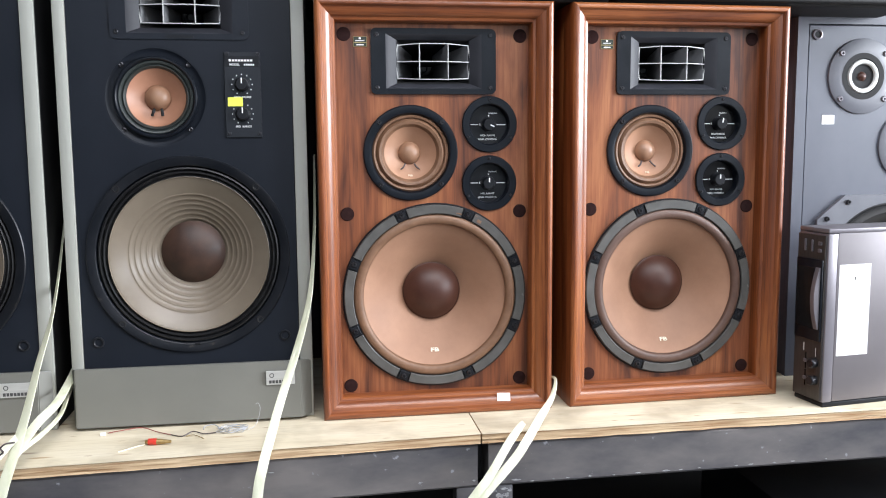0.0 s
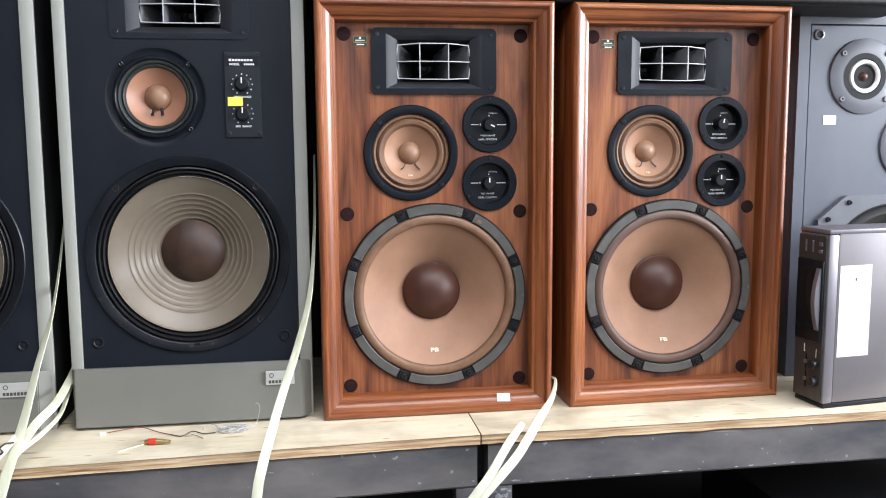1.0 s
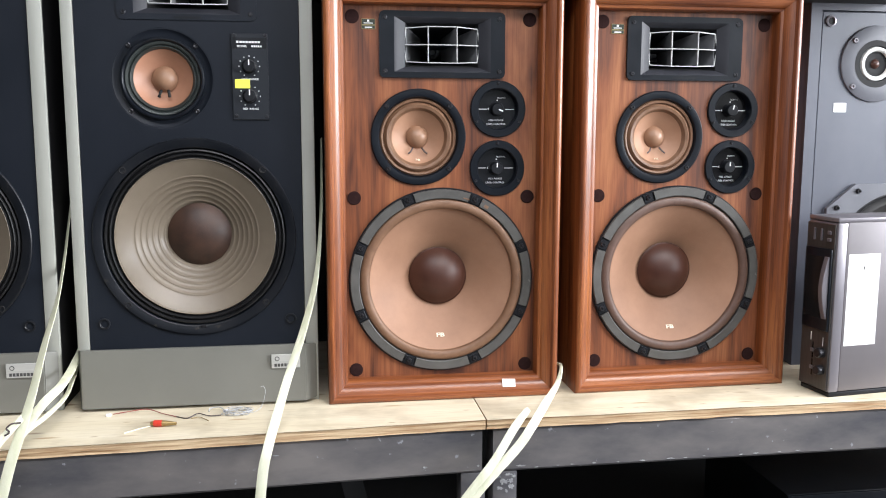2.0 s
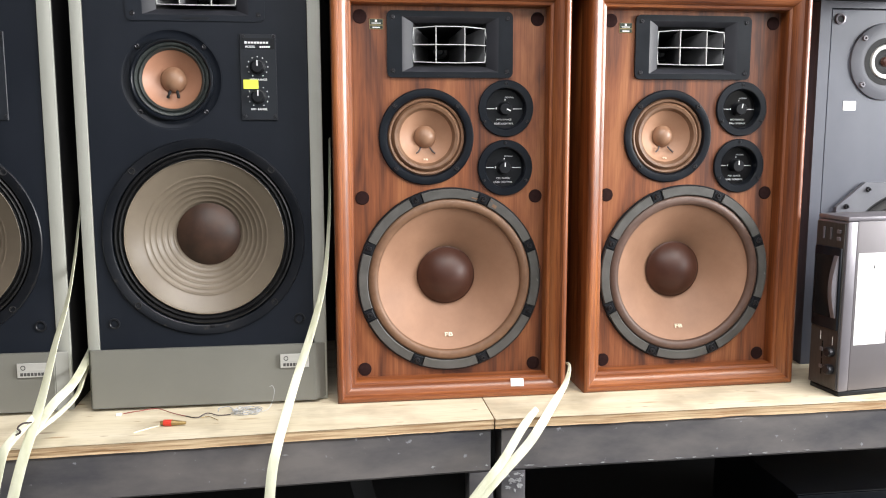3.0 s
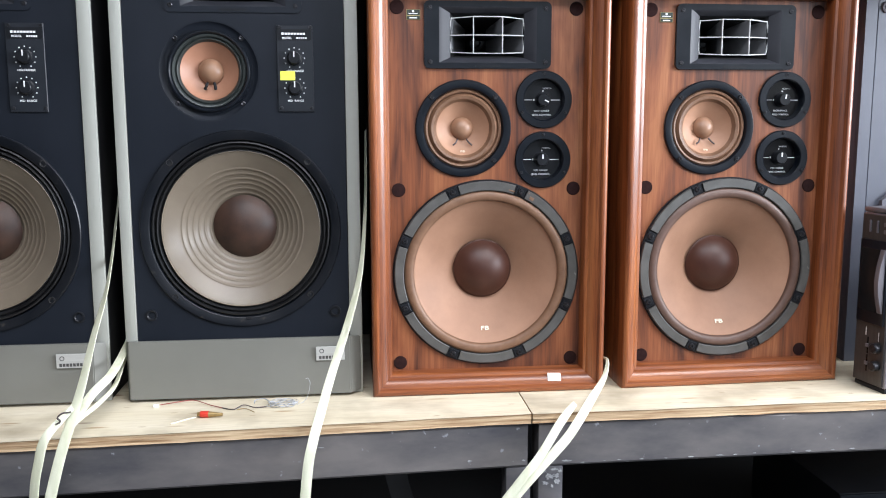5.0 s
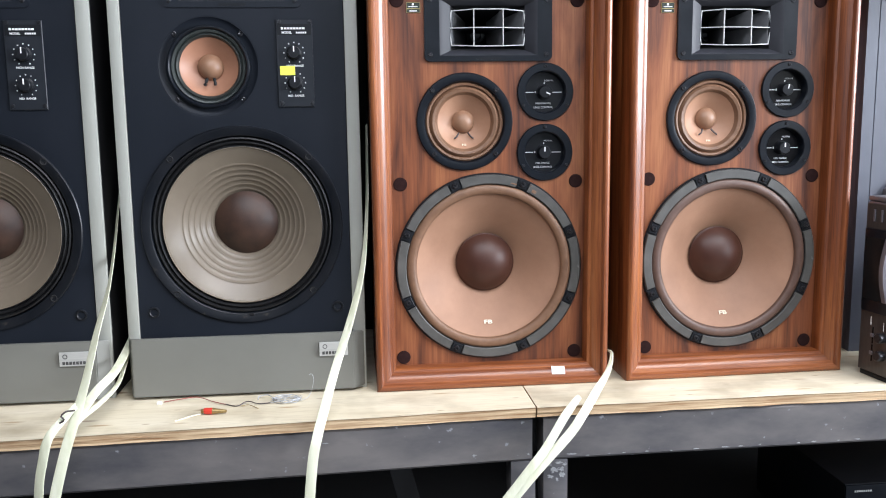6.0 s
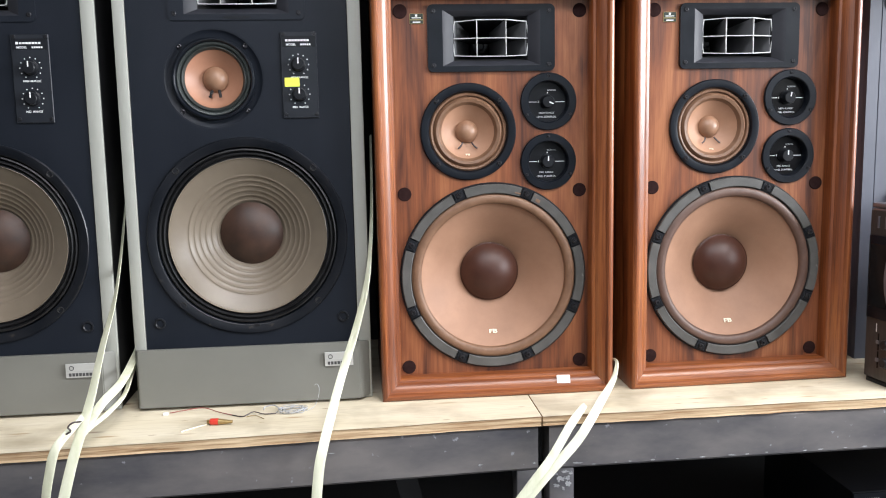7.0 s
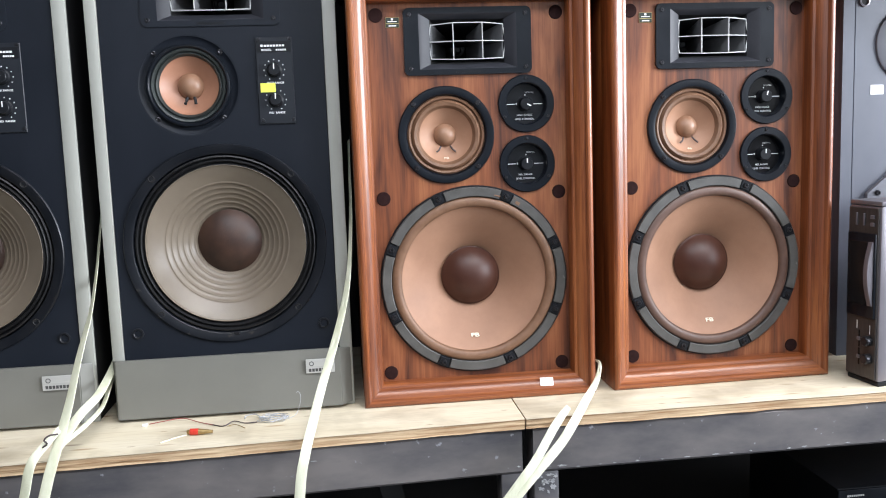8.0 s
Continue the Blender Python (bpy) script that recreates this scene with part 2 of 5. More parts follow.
M_PAPER = mat("white_paper", (0.80, 0.80, 0.80), (0.86, 0.86, 0.86), scale=(30, 30, 30), rough=0.7, bump=0.2, fine=500)
M_YELLOW = mat("yellow_green_sticker", (0.80, 0.85, 0.08), (0.86, 0.90, 0.12), scale=(80, 80, 80), rough=0.6, bump=0.1)
M_SILVER = mat("brushed_badge", (0.50, 0.50, 0.48), (0.60, 0.60, 0.58), scale=(20, 20, 300), rough=0.4, metal=0.4, bump=0.1)
M_STRAP = mat("cream_plastic_strap", (0.63, 0.645, 0.46), (0.77, 0.775, 0.62), scale=(60, 60, 10), rough=0.38, bump=0.35, fine=500)
M_LILAC = mat("grey_satin_speaker_paint", (0.070, 0.077, 0.100), (0.088, 0.095, 0.120), scale=(7, 7, 5), rough=0.42, bump=0.15, fine=900)
M_LILACPLATE = mat("grey_driver_plate", (0.108, 0.112, 0.130), (0.132, 0.136, 0.154), scale=(14, 14, 14), rough=0.36, bump=0.1, fine=900)
M_DECK = mat("mauve_grey_metal_cover", (0.155, 0.143, 0.150), (0.185, 0.170, 0.178), scale=(6, 6, 6), rough=0.42, metal=0.35, bump=0.15, fine=900)
M_DECKFACE = mat("dark_champagne_face", (0.060, 0.054, 0.051), (0.085, 0.076, 0.072), scale=(30, 200, 30), rough=0.38, metal=0.5, bump=0.1, fine=900)
M_DECKEDGE = mat("silver_lilac_trim", (0.165, 0.155, 0.172), (0.20, 0.188, 0.206), scale=(9, 9, 9), rough=0.35, metal=0.4, bump=0.08, fine=900)
M_GLASSY = mat("dark_smoked_window", (0.006, 0.006, 0.007), (0.010, 0.010, 0.011), rough=0.16, spread=0.04, bump=0.0, spec=0.25)
M_GREENRUBBER = mat("grey_green_rubber", (0.022, 0.027, 0.026), (0.036, 0.042, 0.040), scale=(40, 40, 40), rough=0.42, bump=0.15, fine=700)
M_BLACKSIDE = mat("black_vinyl_side", (0.010, 0.010, 0.011), (0.016, 0.016, 0.017), scale=(12, 12, 12), rough=0.6, bump=0.3, fine=700, spec=0.25)
M_RED = mat("red_plastic_sleeve", (0.55, 0.035, 0.02), (0.66, 0.05, 0.03), scale=(100, 100, 100), rough=0.4, bump=0.1)
M_BRASS = mat("tarnished_brass", (0.30, 0.20, 0.08), (0.42, 0.30, 0.13), scale=(200, 200, 200), rough=0.42, metal=0.7, bump=0.2)
M_WIRE_R = mat("red_wire", (0.22, 0.035, 0.035), (0.30, 0.06, 0.05), rough=0.5, bump=0.0)
M_WIRE_K = mat("dark_wire", (0.04, 0.03, 0.03), (0.07, 0.05, 0.05), rough=0.5, bump=0.0)
M_WIRE_W = mat("clear_grey_wire", (0.26, 0.27, 0.29), (0.42, 0.43, 0.45), rough=0.3, bump=0.0)
M_WALL = mat("grey_plaster", (0.13, 0.13, 0.13), (0.18, 0.18, 0.178), scale=(2, 2, 2), rough=0.85, bump=0.6, fine=60)
M_DARKWALL = mat("dark_panel_and_shade", (0.018, 0.018, 0.019), (0.030, 0.030, 0.031), scale=(3, 3, 3), rough=0.8, bump=0.4, fine=80)
M_FLOOR = mat("worn_concrete", (0.085, 0.083, 0.080), (0.13, 0.127, 0.122), scale=(2.5, 2.5, 2.5), rough=0.7, bump=0.5, fine=70)
M_CEIL = mat("dull_ceiling_paint", (0.17, 0.17, 0.165), (0.23, 0.23, 0.225), scale=(2, 2, 2), rough=0.9, bump=0.3, fine=80)


def perforated(name):
    """Black sheet with rows of round holes 3 mm apart."""
    m = bpy.data.materials.new(name)
    m.use_nodes = True
    t = m.node_tree
    b = t.nodes["Principled BSDF"]
    co = t.nodes.new("ShaderNodeTexCoord")
    v = t.nodes.new("ShaderNodeTexVoronoi")
    v.inputs["Scale"].default_value, v.inputs["Randomness"].default_value = 330.0, 0.0
    t.links.new(co.outputs["Object"], v.inputs["Vector"])
    r = t.nodes.new("ShaderNodeValToRGB")
    r.color_ramp.elements[0].position, r.color_ramp.elements[1].position = 0.33, 0.42
    r.color_ramp.elements[0].color, r.color_ramp.elements[1].color = (0.004, 0.004, 0.005, 1), (0.045, 0.045, 0.05, 1)
    t.links.new(v.outputs["Distance"], r.inputs[0])
    t.links.new(r.outputs[0], b.inputs["Base Color"])
    b.inputs["Roughness"].default_value = 0.4
    return m


M_MESH = perforated("perforated_steel_mesh")


# ---- building helpers ----
def part(name, bm, material, parent=None, label=""):
    """Link a bmesh as one mesh object under a thing or part."""
    bm.normal_update()
    for f in bm.faces:
        f.smooth = True
    for e in bm.edges:
        if len(e.link_faces) == 2 and e.calc_face_angle(0.0) > 0.6:
            e.smooth = False
    me = bpy.data.meshes.new(name)
    bm.to_mesh(me)
    bm.free()
    me.materials.append(material)
    ob = new(name, me)
    if parent:
        ob.parent = parent
    if label:
        ob["label"] = label
    return ob


def thing(name, m, label, category, group="", kind=""):
    ob = new(name)
    ob.empty_display_size = 0.05
    ob.matrix_world = m
    return tagged(ob, label, category, group, kind)


def box(bm, x0, x1, y0, y1, z0, z1, bevel=0.0, seg=2):
    made = bmesh.ops.create_cube(bm, size=1.0)["verts"]
    for v in made:
        v.co = Vector((x0 + (v.co.x + 0.5) * (x1 - x0), y0 + (v.co.y + 0.5) * (y1 - y0), z0 + (v.co.z + 0.5) * (z1 - z0)))
    if bevel:
        edges = list({e for v in made for e in v.link_edges})
        bmesh.ops.bevel(bm, geom=edges, offset=bevel, segments=seg, affect="EDGES", profile=0.5)
    return bm


def boxed(*a, **k):
    return box(bmesh.new(), *a, **k)


def lathe(cx, cz, profile, y0=0.0, steps=72, close=False):
    """Turn a profile of (radius, depth) round the y axis through (cx, cz). Depth grows away from the viewer."""
    bm = bmesh.new()
    rings = []
    for r, d in profile:
        if r < 1e-6:
            rings.append([bm.verts.new((cx, y0 + d, cz))])
        else:
            rings.append([bm.verts.new((cx + r * math.cos(a), y0 + d, cz + r * math.sin(a))) for a in [2 * math.pi * i / steps for i in range(steps)]])
    pairs = list(zip(rings, rings[1:]))
    if close:
        pairs.append((rings[-1], rings[0]))
    for a, b in pairs:
        for i in range(steps):
            j = (i + 1) % steps
            if len(a) == 1 and len(b) == 1:
                continue
            if len(a) == 1:
                bm.faces.new((a[0], b[i], b[j]))
            elif len(b) == 1:
                bm.faces.new((a[i], b[0], a[j]))
            else:
                bm.faces.new((a[i], b[i], b[j], a[j]))
    bmesh.ops.recalc_face_normals(bm, faces=bm.faces)
    if not close:
        lead = bm.faces[:][0] if bm.faces else None
        if lead and sum(f.normal.y * f.calc_area() for f in bm.faces) > 0:
            bmesh.ops.reverse_faces(bm, faces=bm.faces)
    return bm


def arc_block(cx, cz, r0, r1, y0, y1, a0, a1, steps=14):
    """A curved bar of rectangular section, from angle a0 to a1 in degrees."""
    bm = bmesh.new()
    rows = []
    for i in range(steps + 1):
        a = radians(a0 + (a1 - a0) * i / steps)
        c, s = math.cos(a), math.sin(a)
        m = 0.0012
        rows.append([bm.verts.new((cx + r * c, y, cz + r * s)) for r, y in ((r0, y1), (r0, y0 + m), (r0 + m, y0), (r1 - m, y0), (r1, y0 + m), (r1, y1))])
    for a, b in zip(rows, rows[1:]):
        for k in range(6):
            bm.faces.new((a[k], b[k], b[(k + 1) % 6], a[(k + 1) % 6]))
    bm.faces.new(rows[0]), bm.faces.new(rows[-1])
    bmesh.ops.recalc_face_normals(bm, faces=bm.faces)
    return bm


def ring_points(cx, cz, r, n=64):
    return [(cx + r * math.cos(2 * math.pi * i / n), cz + r * math.sin(2 * math.pi * i / n)) for i in range(n)]


def round_rect(x0, x1, z0, z1, r, n=6):
    pts = []
    for cx, cz, a in ((x1 - r, z1 - r, 0), (x0 + r, z1 - r, 90), (x0 + r, z0 + r, 180), (x1 - r, z0 + r, 270)):
        pts += [(cx + r * math.cos(radians(a + 90 * i / n)), cz + r * math.sin(radians(a + 90 * i / n))) for i in range(n + 1)]
    return pts


def plate(outline, holes, y0, y1):
    """A board with holes cut through it, from y0 (front) to y1."""
    bm = bmesh.new()
    edges = []
    loops = []
    for pts in (outline, *holes):
        vs = [bm.verts.new((x, y0, z)) for x, z in pts]
        loops.append(vs)
        edges += [bm.edges.new((vs[i], vs[(i + 1) % len(vs)])) for i in range(len(vs))]
    bmesh.ops.triangle_fill(bm, use_beauty=True, use_dissolve=False, edges=edges)
    front = list(bm.faces)
    for f in front:
        f.normal_update()
        if f.normal.y > 0:
            f.normal_flip()
    for vs in loops:
        back = [bm.verts.new((v.co.x, y1, v.co.z)) for v in vs]
        for i in range(len(vs)):
            j = (i + 1) % len(vs)
            bm.faces.new((vs[i], back[i], back[j], vs[j]))
    # the walls of outline and holes, turned outwards from the solid
    bm.normal_update()
    return bm


def bars(bm, x0, x1, z0, z1, y, depth=0.0004):
    return box(bm, x0, x1, y - depth, y, z0, z1)


def lettering(name, words, size, x, y, z, parent, material, m=None, bold=0.0):
    """Words in the built-in font, as a mesh that faces -y, centred on x, z."""
    cu = bpy.data.curves.new(name, "FONT")
    cu.body, cu.size, cu.align_x, cu.align_y, cu.extrude, cu.offset = words, size, "CENTER", "CENTER", 0.00015, bold
    cu.resolution_u = 3
    tmp = bpy.data.objects.new(name, cu)
    scene.collection.objects.link(tmp)
    me = bpy.data.meshes.new_from_object(tmp.evaluated_get(bpy.context.evaluated_depsgraph_get()))
    bpy.data.objects.remove(tmp)
    bpy.data.curves.remove(cu)
    me.name = name
    me.transform(Matrix.Translation((x, y, z)) @ (m or Matrix.Identity(4)) @ pose(0, 0, 0, 90, 0, 0))
    me.materials.clear()
    me.materials.append(material)
    ob = new(name, me)
    ob.parent = parent
    return ob


def screw(x, z, y, r, parent, material=None, up=0.0015):
    s = part("screw", lathe(x, z, [(r, 0.0), (r, -up * 0.5), (r * 0.75, -up), (r * 0.42, -up), (r * 0.36, -up * 0.3), (0, -up * 0.3)], y, 14), material or M_SCREW, parent)
    return s


def dome(r, rise, base, n=8):
    """Profile of a spherical cap of radius r, whose rim lies at depth base and whose top stands rise nearer."""
    big = (r * r + rise * rise) / (2 * rise)
    wide = math.asin(min(1.0, r / big))
    return [(big * math.sin(wide * (1 - i / n)), base - rise + big - big * math.cos(wide * (1 - i / n))) for i in range(n + 1)]


def tube_along(pts, r, steps=8, sub=8):
    """A round wire through the points, smoothed."""
    path = smooth_path(pts, sub)
    bm = bmesh.new()
    rings = []
    for i, p in enumerate(path):
        d = (path[min(i + 1, len(path) - 1)] - path[max(i - 1, 0)]).normalized()
        side = d.cross(Vector((0, 0, 1)) if abs(d.z) < 0.9 else Vector((1, 0, 0))).normalized()
        up = side.cross(d)
        rings.append([bm.verts.new(p + r * (side * math.cos(2 * math.pi * k / steps) + up * math.sin(2 * math.pi * k / steps))) for k in range(steps)])
    for a, b in zip(rings, rings[1:]):
        for k in range(steps):
            bm.faces.new((a[k], b[k], b[(k + 1) % steps], a[(k + 1) % steps]))
    bm.faces.new(rings[0]), bm.faces.new(rings[-1])
    bmesh.ops.recalc_face_normals(bm, faces=bm.faces)
    return bm


def smooth_path(pts, sub=8):
    p = [Vector(q) for q in pts]
    p = [2 * p[0] - p[1]] + p + [2 * p[-1] - p[-2]]
    out = []
    for i in range(1, len(p) - 2):
        a, b, c, d = p[i - 1:i + 3]
        for k in range(sub):
            t = k / sub
            out.append(0.5 * (2 * b + (c - a) * t + (2 * a - 5 * b + 4 * c - d) * t * t + (3 * b - a - 3 * c + d) * t ** 3))
    out.append(p[-2])
    return out


def ribbon(pts, widths, turns, thick=0.0007, sub=8, face=(0.0, -1.0, 0.35)):
    """A flat strap through the points: half-folded along its middle, of changing width, turned about its own line by degrees."""
    path = smooth_path(pts, sub)
    n = len(path)
    bm = bmesh.new()
    rows = []
    for i, p in enumerate(path):
        f = i / (n - 1) * (len(widths) - 1)
        k = min(int(f), len(widths) - 2)
        w = widths[k] + (widths[k + 1] - widths[k]) * (f - k)
        a = radians(turns[k] + (turns[k + 1] - turns[k]) * (f - k))
        d = (path[min(i + 1, n - 1)] - path[max(i - 1, 0)]).normalized()
        side = d.cross(Vector(face)).normalized()
        side = Matrix.Rotation(a, 3, d) @ side
        nor = side.cross(d).normalized()
        wob = 0.0006 * math.sin(i * 0.9)
        cut = [(-0.5, 0.0), (-0.25, 0.0009), (0.0, 0.0004 + wob), (0.25, 0.0010), (0.5, 0.0)]
        rows.append([bm.verts.new(p + side * (w * u) + nor * h) for u, h in cut] + [bm.verts.new(p + side * (w * u) + nor * (h - thick)) for u, h in reversed(cut)])
    m = len(rows[0])
    for a, b in zip(rows, rows[1:]):
        for k in range(m):
            bm.faces.new((a[k], b[k], b[(k + 1) % m], a[(k + 1) % m]))
    bm.faces.new(rows[0]), bm.faces.new(rows[-1])
    bmesh.ops.recalc_face_normals(bm, faces=bm.faces)
    return bm


SHELF = 0.90


# ---- setting ----
def slab(name, x0, x1, y0, y1, z0, z1, material, label, category):
    return tagged(part(name, boxed(x0, x1, y0, y1, z0, z1), material), label, category, kind="structure")


slab("floor", -3.0, 3.6, -3.7, 0.95, -0.1, 0.0, M_FLOOR, "worn grey concrete shop floor", "floor")
roof = tagged(part("ceiling", plate([(-3.0, -3.7), (3.6, -3.7), (3.6, 0.95), (-3.0, 0.95)], [[(ROOF[0], ROOF[2]), (ROOF[1], ROOF[2]), (ROOF[1], ROOF[3]), (ROOF[0], ROOF[3])]], 0.0, 0.1), M_CEIL), "plain dull grey ceiling with a roof light", "ceiling", kind="structure")
roof.matrix_world = Matrix(((1, 0, 0, 0), (0, 0, 1, 0), (0, 1, 0, ROOM), (0, 0, 0, 1)))
slab("wall_north", -3.0, 3.6, 0.95, 1.05, 0.0, ROOM, M_DARKWALL, "dark wall behind the shelves", "wall")
slab("wall_west", -3.1, -3.0, -3.8, 1.05, 0.0, ROOM, M_WALL, "plain grey plaster side wall", "wall")
tagged(part("wall_south", plate([(-3.0, 0.0), (3.6, 0.0), (3.6, ROOM), (-3.0, ROOM)], [[(HIGH[0], HIGH[2]), (HIGH[1], HIGH[2]), (HIGH[1], HIGH[3]), (HIGH[0], HIGH[3])]], -3.7, -3.8), M_WALL), "plain grey plaster wall with a high window opening", "wall", kind="structure")
east = tagged(new("wall_east"), "grey plaster wall round the open shop front", "wall", kind="structure")
part("wall_pier", boxed(3.6, 3.7, -3.8, DOOR[0], 0.0, ROOM), M_WALL, east)
part("wall_pier", boxed(3.6, 3.7, DOOR[1], 1.05, 0.0, ROOM), M_WALL, east)
part("wall_lintel", boxed(3.6, 3.7, DOOR[0], DOOR[1], DOOR[3], ROOM), M_WALL, east)
part("wall_sill", boxed(3.6, 3.7, DOOR[0], DOOR[1], 0.0, DOOR[2]), M_WALL, east)


# ---- display rack ----
def rack_board(x0, x1, front0, front1, label):
    """A plywood board whose front edge runs from front0 to front1, ragged, with its plies showing."""
    ob = thing("plywood_shelf", pose(x0, 0, SHELF), label, "shelf", "plywood shelf boards")
    n = 60
    bm = bmesh.new()
    top, low = [], []
    for i in range(n + 1):
        f = i / n
        x = (x1 - x0) * f
        y = front0 + (front1 - front0) * f + 0.0022 * noise.noise(Vector((x * 9, front0, 0))) + 0.0012 * noise.noise(Vector((x * 60, 3.0, 0)))
        top.append((x, y))
        low.append((x, y + 0.003 + 0.0025 * noise.noise(Vector((x * 21, 7.0, 0)))))
    tv = [bm.verts.new((x, y, 0)) for x, y in top]
    bv = [bm.verts.new((x, 0.78, 0)) for x, y in top]
    for i in range(n):
        bm.faces.new((tv[i], tv[i + 1], bv[i + 1], bv[i]))
    part("board_face", bm, M_PLY, ob, "pale plywood face with knots and stains")
    bm = bmesh.new()
    rows = []
    for j in range(5):
        z = -0.0005 - 0.0155 * j / 4
        rows.append([bm.verts.new((t[0], t[1] + (l[1] - t[1]) * j / 4 + (0.0012 if j % 2 else 0.0), z - (0.0011 * noise.noise(Vector((t[0] * 55, 5.0, j))) if 0 < j else 0.0))) for t, l in zip(top, low)])
    rows.append([bm.verts.new((x, 0.78, -0.016)) for x, y in low])
    for a, b in zip(rows, rows[1:]):
        for i in range(n):
            bm.faces.new((a[i], b[i], b[i + 1], a[i + 1]))
    for e in (0, n):
        bm.faces.new([r[e] for r in rows] + [bm.verts.new((top[e][0], 0.78, -0.0005))])
    bmesh.ops.recalc_face_normals(bm, faces=bm.faces)
    part("board_edge", bm, M_PLYEDGE, ob, "layered brown plywood edge")
    return ob


rack_board(-1.7, 0.2385, -0.190, -0.1045, "pale plywood shelf board with a rough layered edge")
rack_board(0.2405, 1.9, -0.106, -0.099, "pale knotty plywood shelf board beside the other")


def rack_beam(x0, x1, y0, y1, label):
    """A steel box beam under the boards, in one length, with an open end."""
    ob = thing("steel_beam", pose(x0, y0, SHELF - 0.0170, 0, 0, math.degrees(math.atan2(y1 - y0, x1 - x0))), label, "beam", "steel shelf beams")
    ln = math.hypot(x1 - x0, y1 - y0)
    bm = bmesh.new()
    prof = [(0.004, 0.0), (0.0, -0.004), (0.0, -0.0670), (0.004, -0.0710), (0.046, -0.0710), (0.05, -0.0670), (0.05, -0.004), (0.046, 0.0)]
    n = 24
    rows = []
    for i in range(n + 1):
        x = ln * i / n
        rows.append([bm.verts.new((x, y + 0.0006 * noise.noise(Vector((x * 5, z * 30, y0))), z)) for y, z in prof])
    for a, b in zip(rows, rows[1:]):
        for k in range(8):
            bm.faces.new((a[k], b[k], b[(k + 1) % 8], a[(k + 1) % 8]))
    bm.faces.new(rows[0]), bm.faces.new(rows[-1])
    bmesh.ops.recalc_face_normals(bm, faces=bm.faces)
    part("beam_tube", bm, M_STEEL, ob)
    return ob


left_beam = rack_beam(-1.7, 0.2345, -0.182, -0.0975, "scuffed grey steel beam carrying the plywood shelf")
right_beam = rack_beam(0.2515, 1.9, -0.0985, -0.093, "scuffed grey steel beam with pale paint chips")


def chips(name, spots, y, material, parent, label):
    """Thin irregular flakes of paint or scuff on a front face, at (x, z, half width, half height)."""
    bm = bmesh.new()
    for x, z, rx, rz in spots:
        ring = []
        for i in range(22):
            a = 2 * math.pi * i / 22
            q = 0.62 + 0.75 * noise.noise(Vector((x * 210 + 2.6 * math.cos(a), z * 210 + 2.6 * math.sin(a), 4.0))) + 0.35 * noise.noise(Vector((i * 0.9, x * 300, z * 300)))
            q = max(0.18, q)
            ring.append((x + rx * q * math.cos(a), z + rz * q * math.sin(a)))
        front = [bm.verts.new((px, y - 0.0004, pz)) for px, pz in ring]
        back = [bm.verts.new((px, y + 0.0008, pz)) for px, pz in ring]
        bm.faces.new(front)
        for i in range(22):
            j = (i + 1) % 22
            bm.faces.new((front[i], back[i], back[j], front[j]))
    bmesh.ops.recalc_face_normals(bm, faces=bm.faces)
    return tagged(part(name, bm, material, parent, label), kind="stuff")


chips("paint_flakes", [(0.022, -0.0620, 0.006, 0.002), (0.070, -0.0665, 0.004, 0.0012), (0.105, -0.0655, 0.003, 0.0012), (0.128, -0.0650, 0.004, 0.001), (0.350, -0.0640, 0.003, 0.001), (0.482, -0.0645, 0.003, 0.001), (0.045, -0.0629, 0.010, 0.0025), (0.165, -0.0650, 0.004, 0.0014), (0.205, -0.0659, 0.003, 0.001), (0.245, -0.0654, 0.006, 0.0014), (0.292, -0.0650, 0.007, 0.0015), (0.318, -0.0650, 0.004, 0.001),
                       (0.415, -0.0650, 0.004, 0.0013), (0.440, -0.0646, 0.006, 0.0016), (0.515, -0.0642, 0.005, 0.0012), (0.575, -0.0642, 0.003, 0.001)],
      -0.0006, M_FLAKE, right_beam, "small pale flakes of paint")
chips("paint_flakes", [(1.845, -0.0557, 0.004, 0.002), (1.93, -0.0595, 0.003, 0.002), (1.62, -0.0204, 0.006, 0.0012)], -0.0006, M_FLAKE, left_beam, "small pale scuffs")


def rack_post(x, y, w, label):
    ob = thing("steel_post", pose(x, y, 0), label, "post", "steel shelf posts")
    bm = boxed(0, w, 0, 0.04, 0, SHELF - 0.0885, bevel=0.002)
    part("post_tube", bm, M_STEEL, ob)
    part("foot_plate", boxed(-0.01, w + 0.01, -0.01, 0.05, 0, 0.004), M_STEEL, ob)
    return ob


rack_post(0.2010, -0.0955, 0.0390, "dark steel post under the beam joint")
chipped = rack_post(0.2520, -0.0960, 0.0390, "dark steel post with chipped pale paint at its top")
chips("paint_flakes", [(0.008, 0.804, 0.006, 0.004), (0.026, 0.8065, 0.009, 0.003), (0.015, 0.7945, 0.004, 0.007), (0.029, 0.796, 0.006, 0.005), (0.022, 0.779, 0.003, 0.004), (0.020, 0.795, 0.009, 0.006), (0.030, 0.787, 0.008, 0.006), (0.012, 0.784, 0.006, 0.004), (0.034, 0.803, 0.004, 0.003)], -0.0004, M_FLAKE, chipped, "chipped pale paint")
rack_post(-1.6, -0.176, 0.04, "dark steel post under the beam")
rack_post(1.8, -0.0915, 0.04, "dark steel post under the beam")
for px in (-1.6, 0.2, 1.8):
    rack_post(px, 0.70, 0.04, "dark steel rear post of the rack")
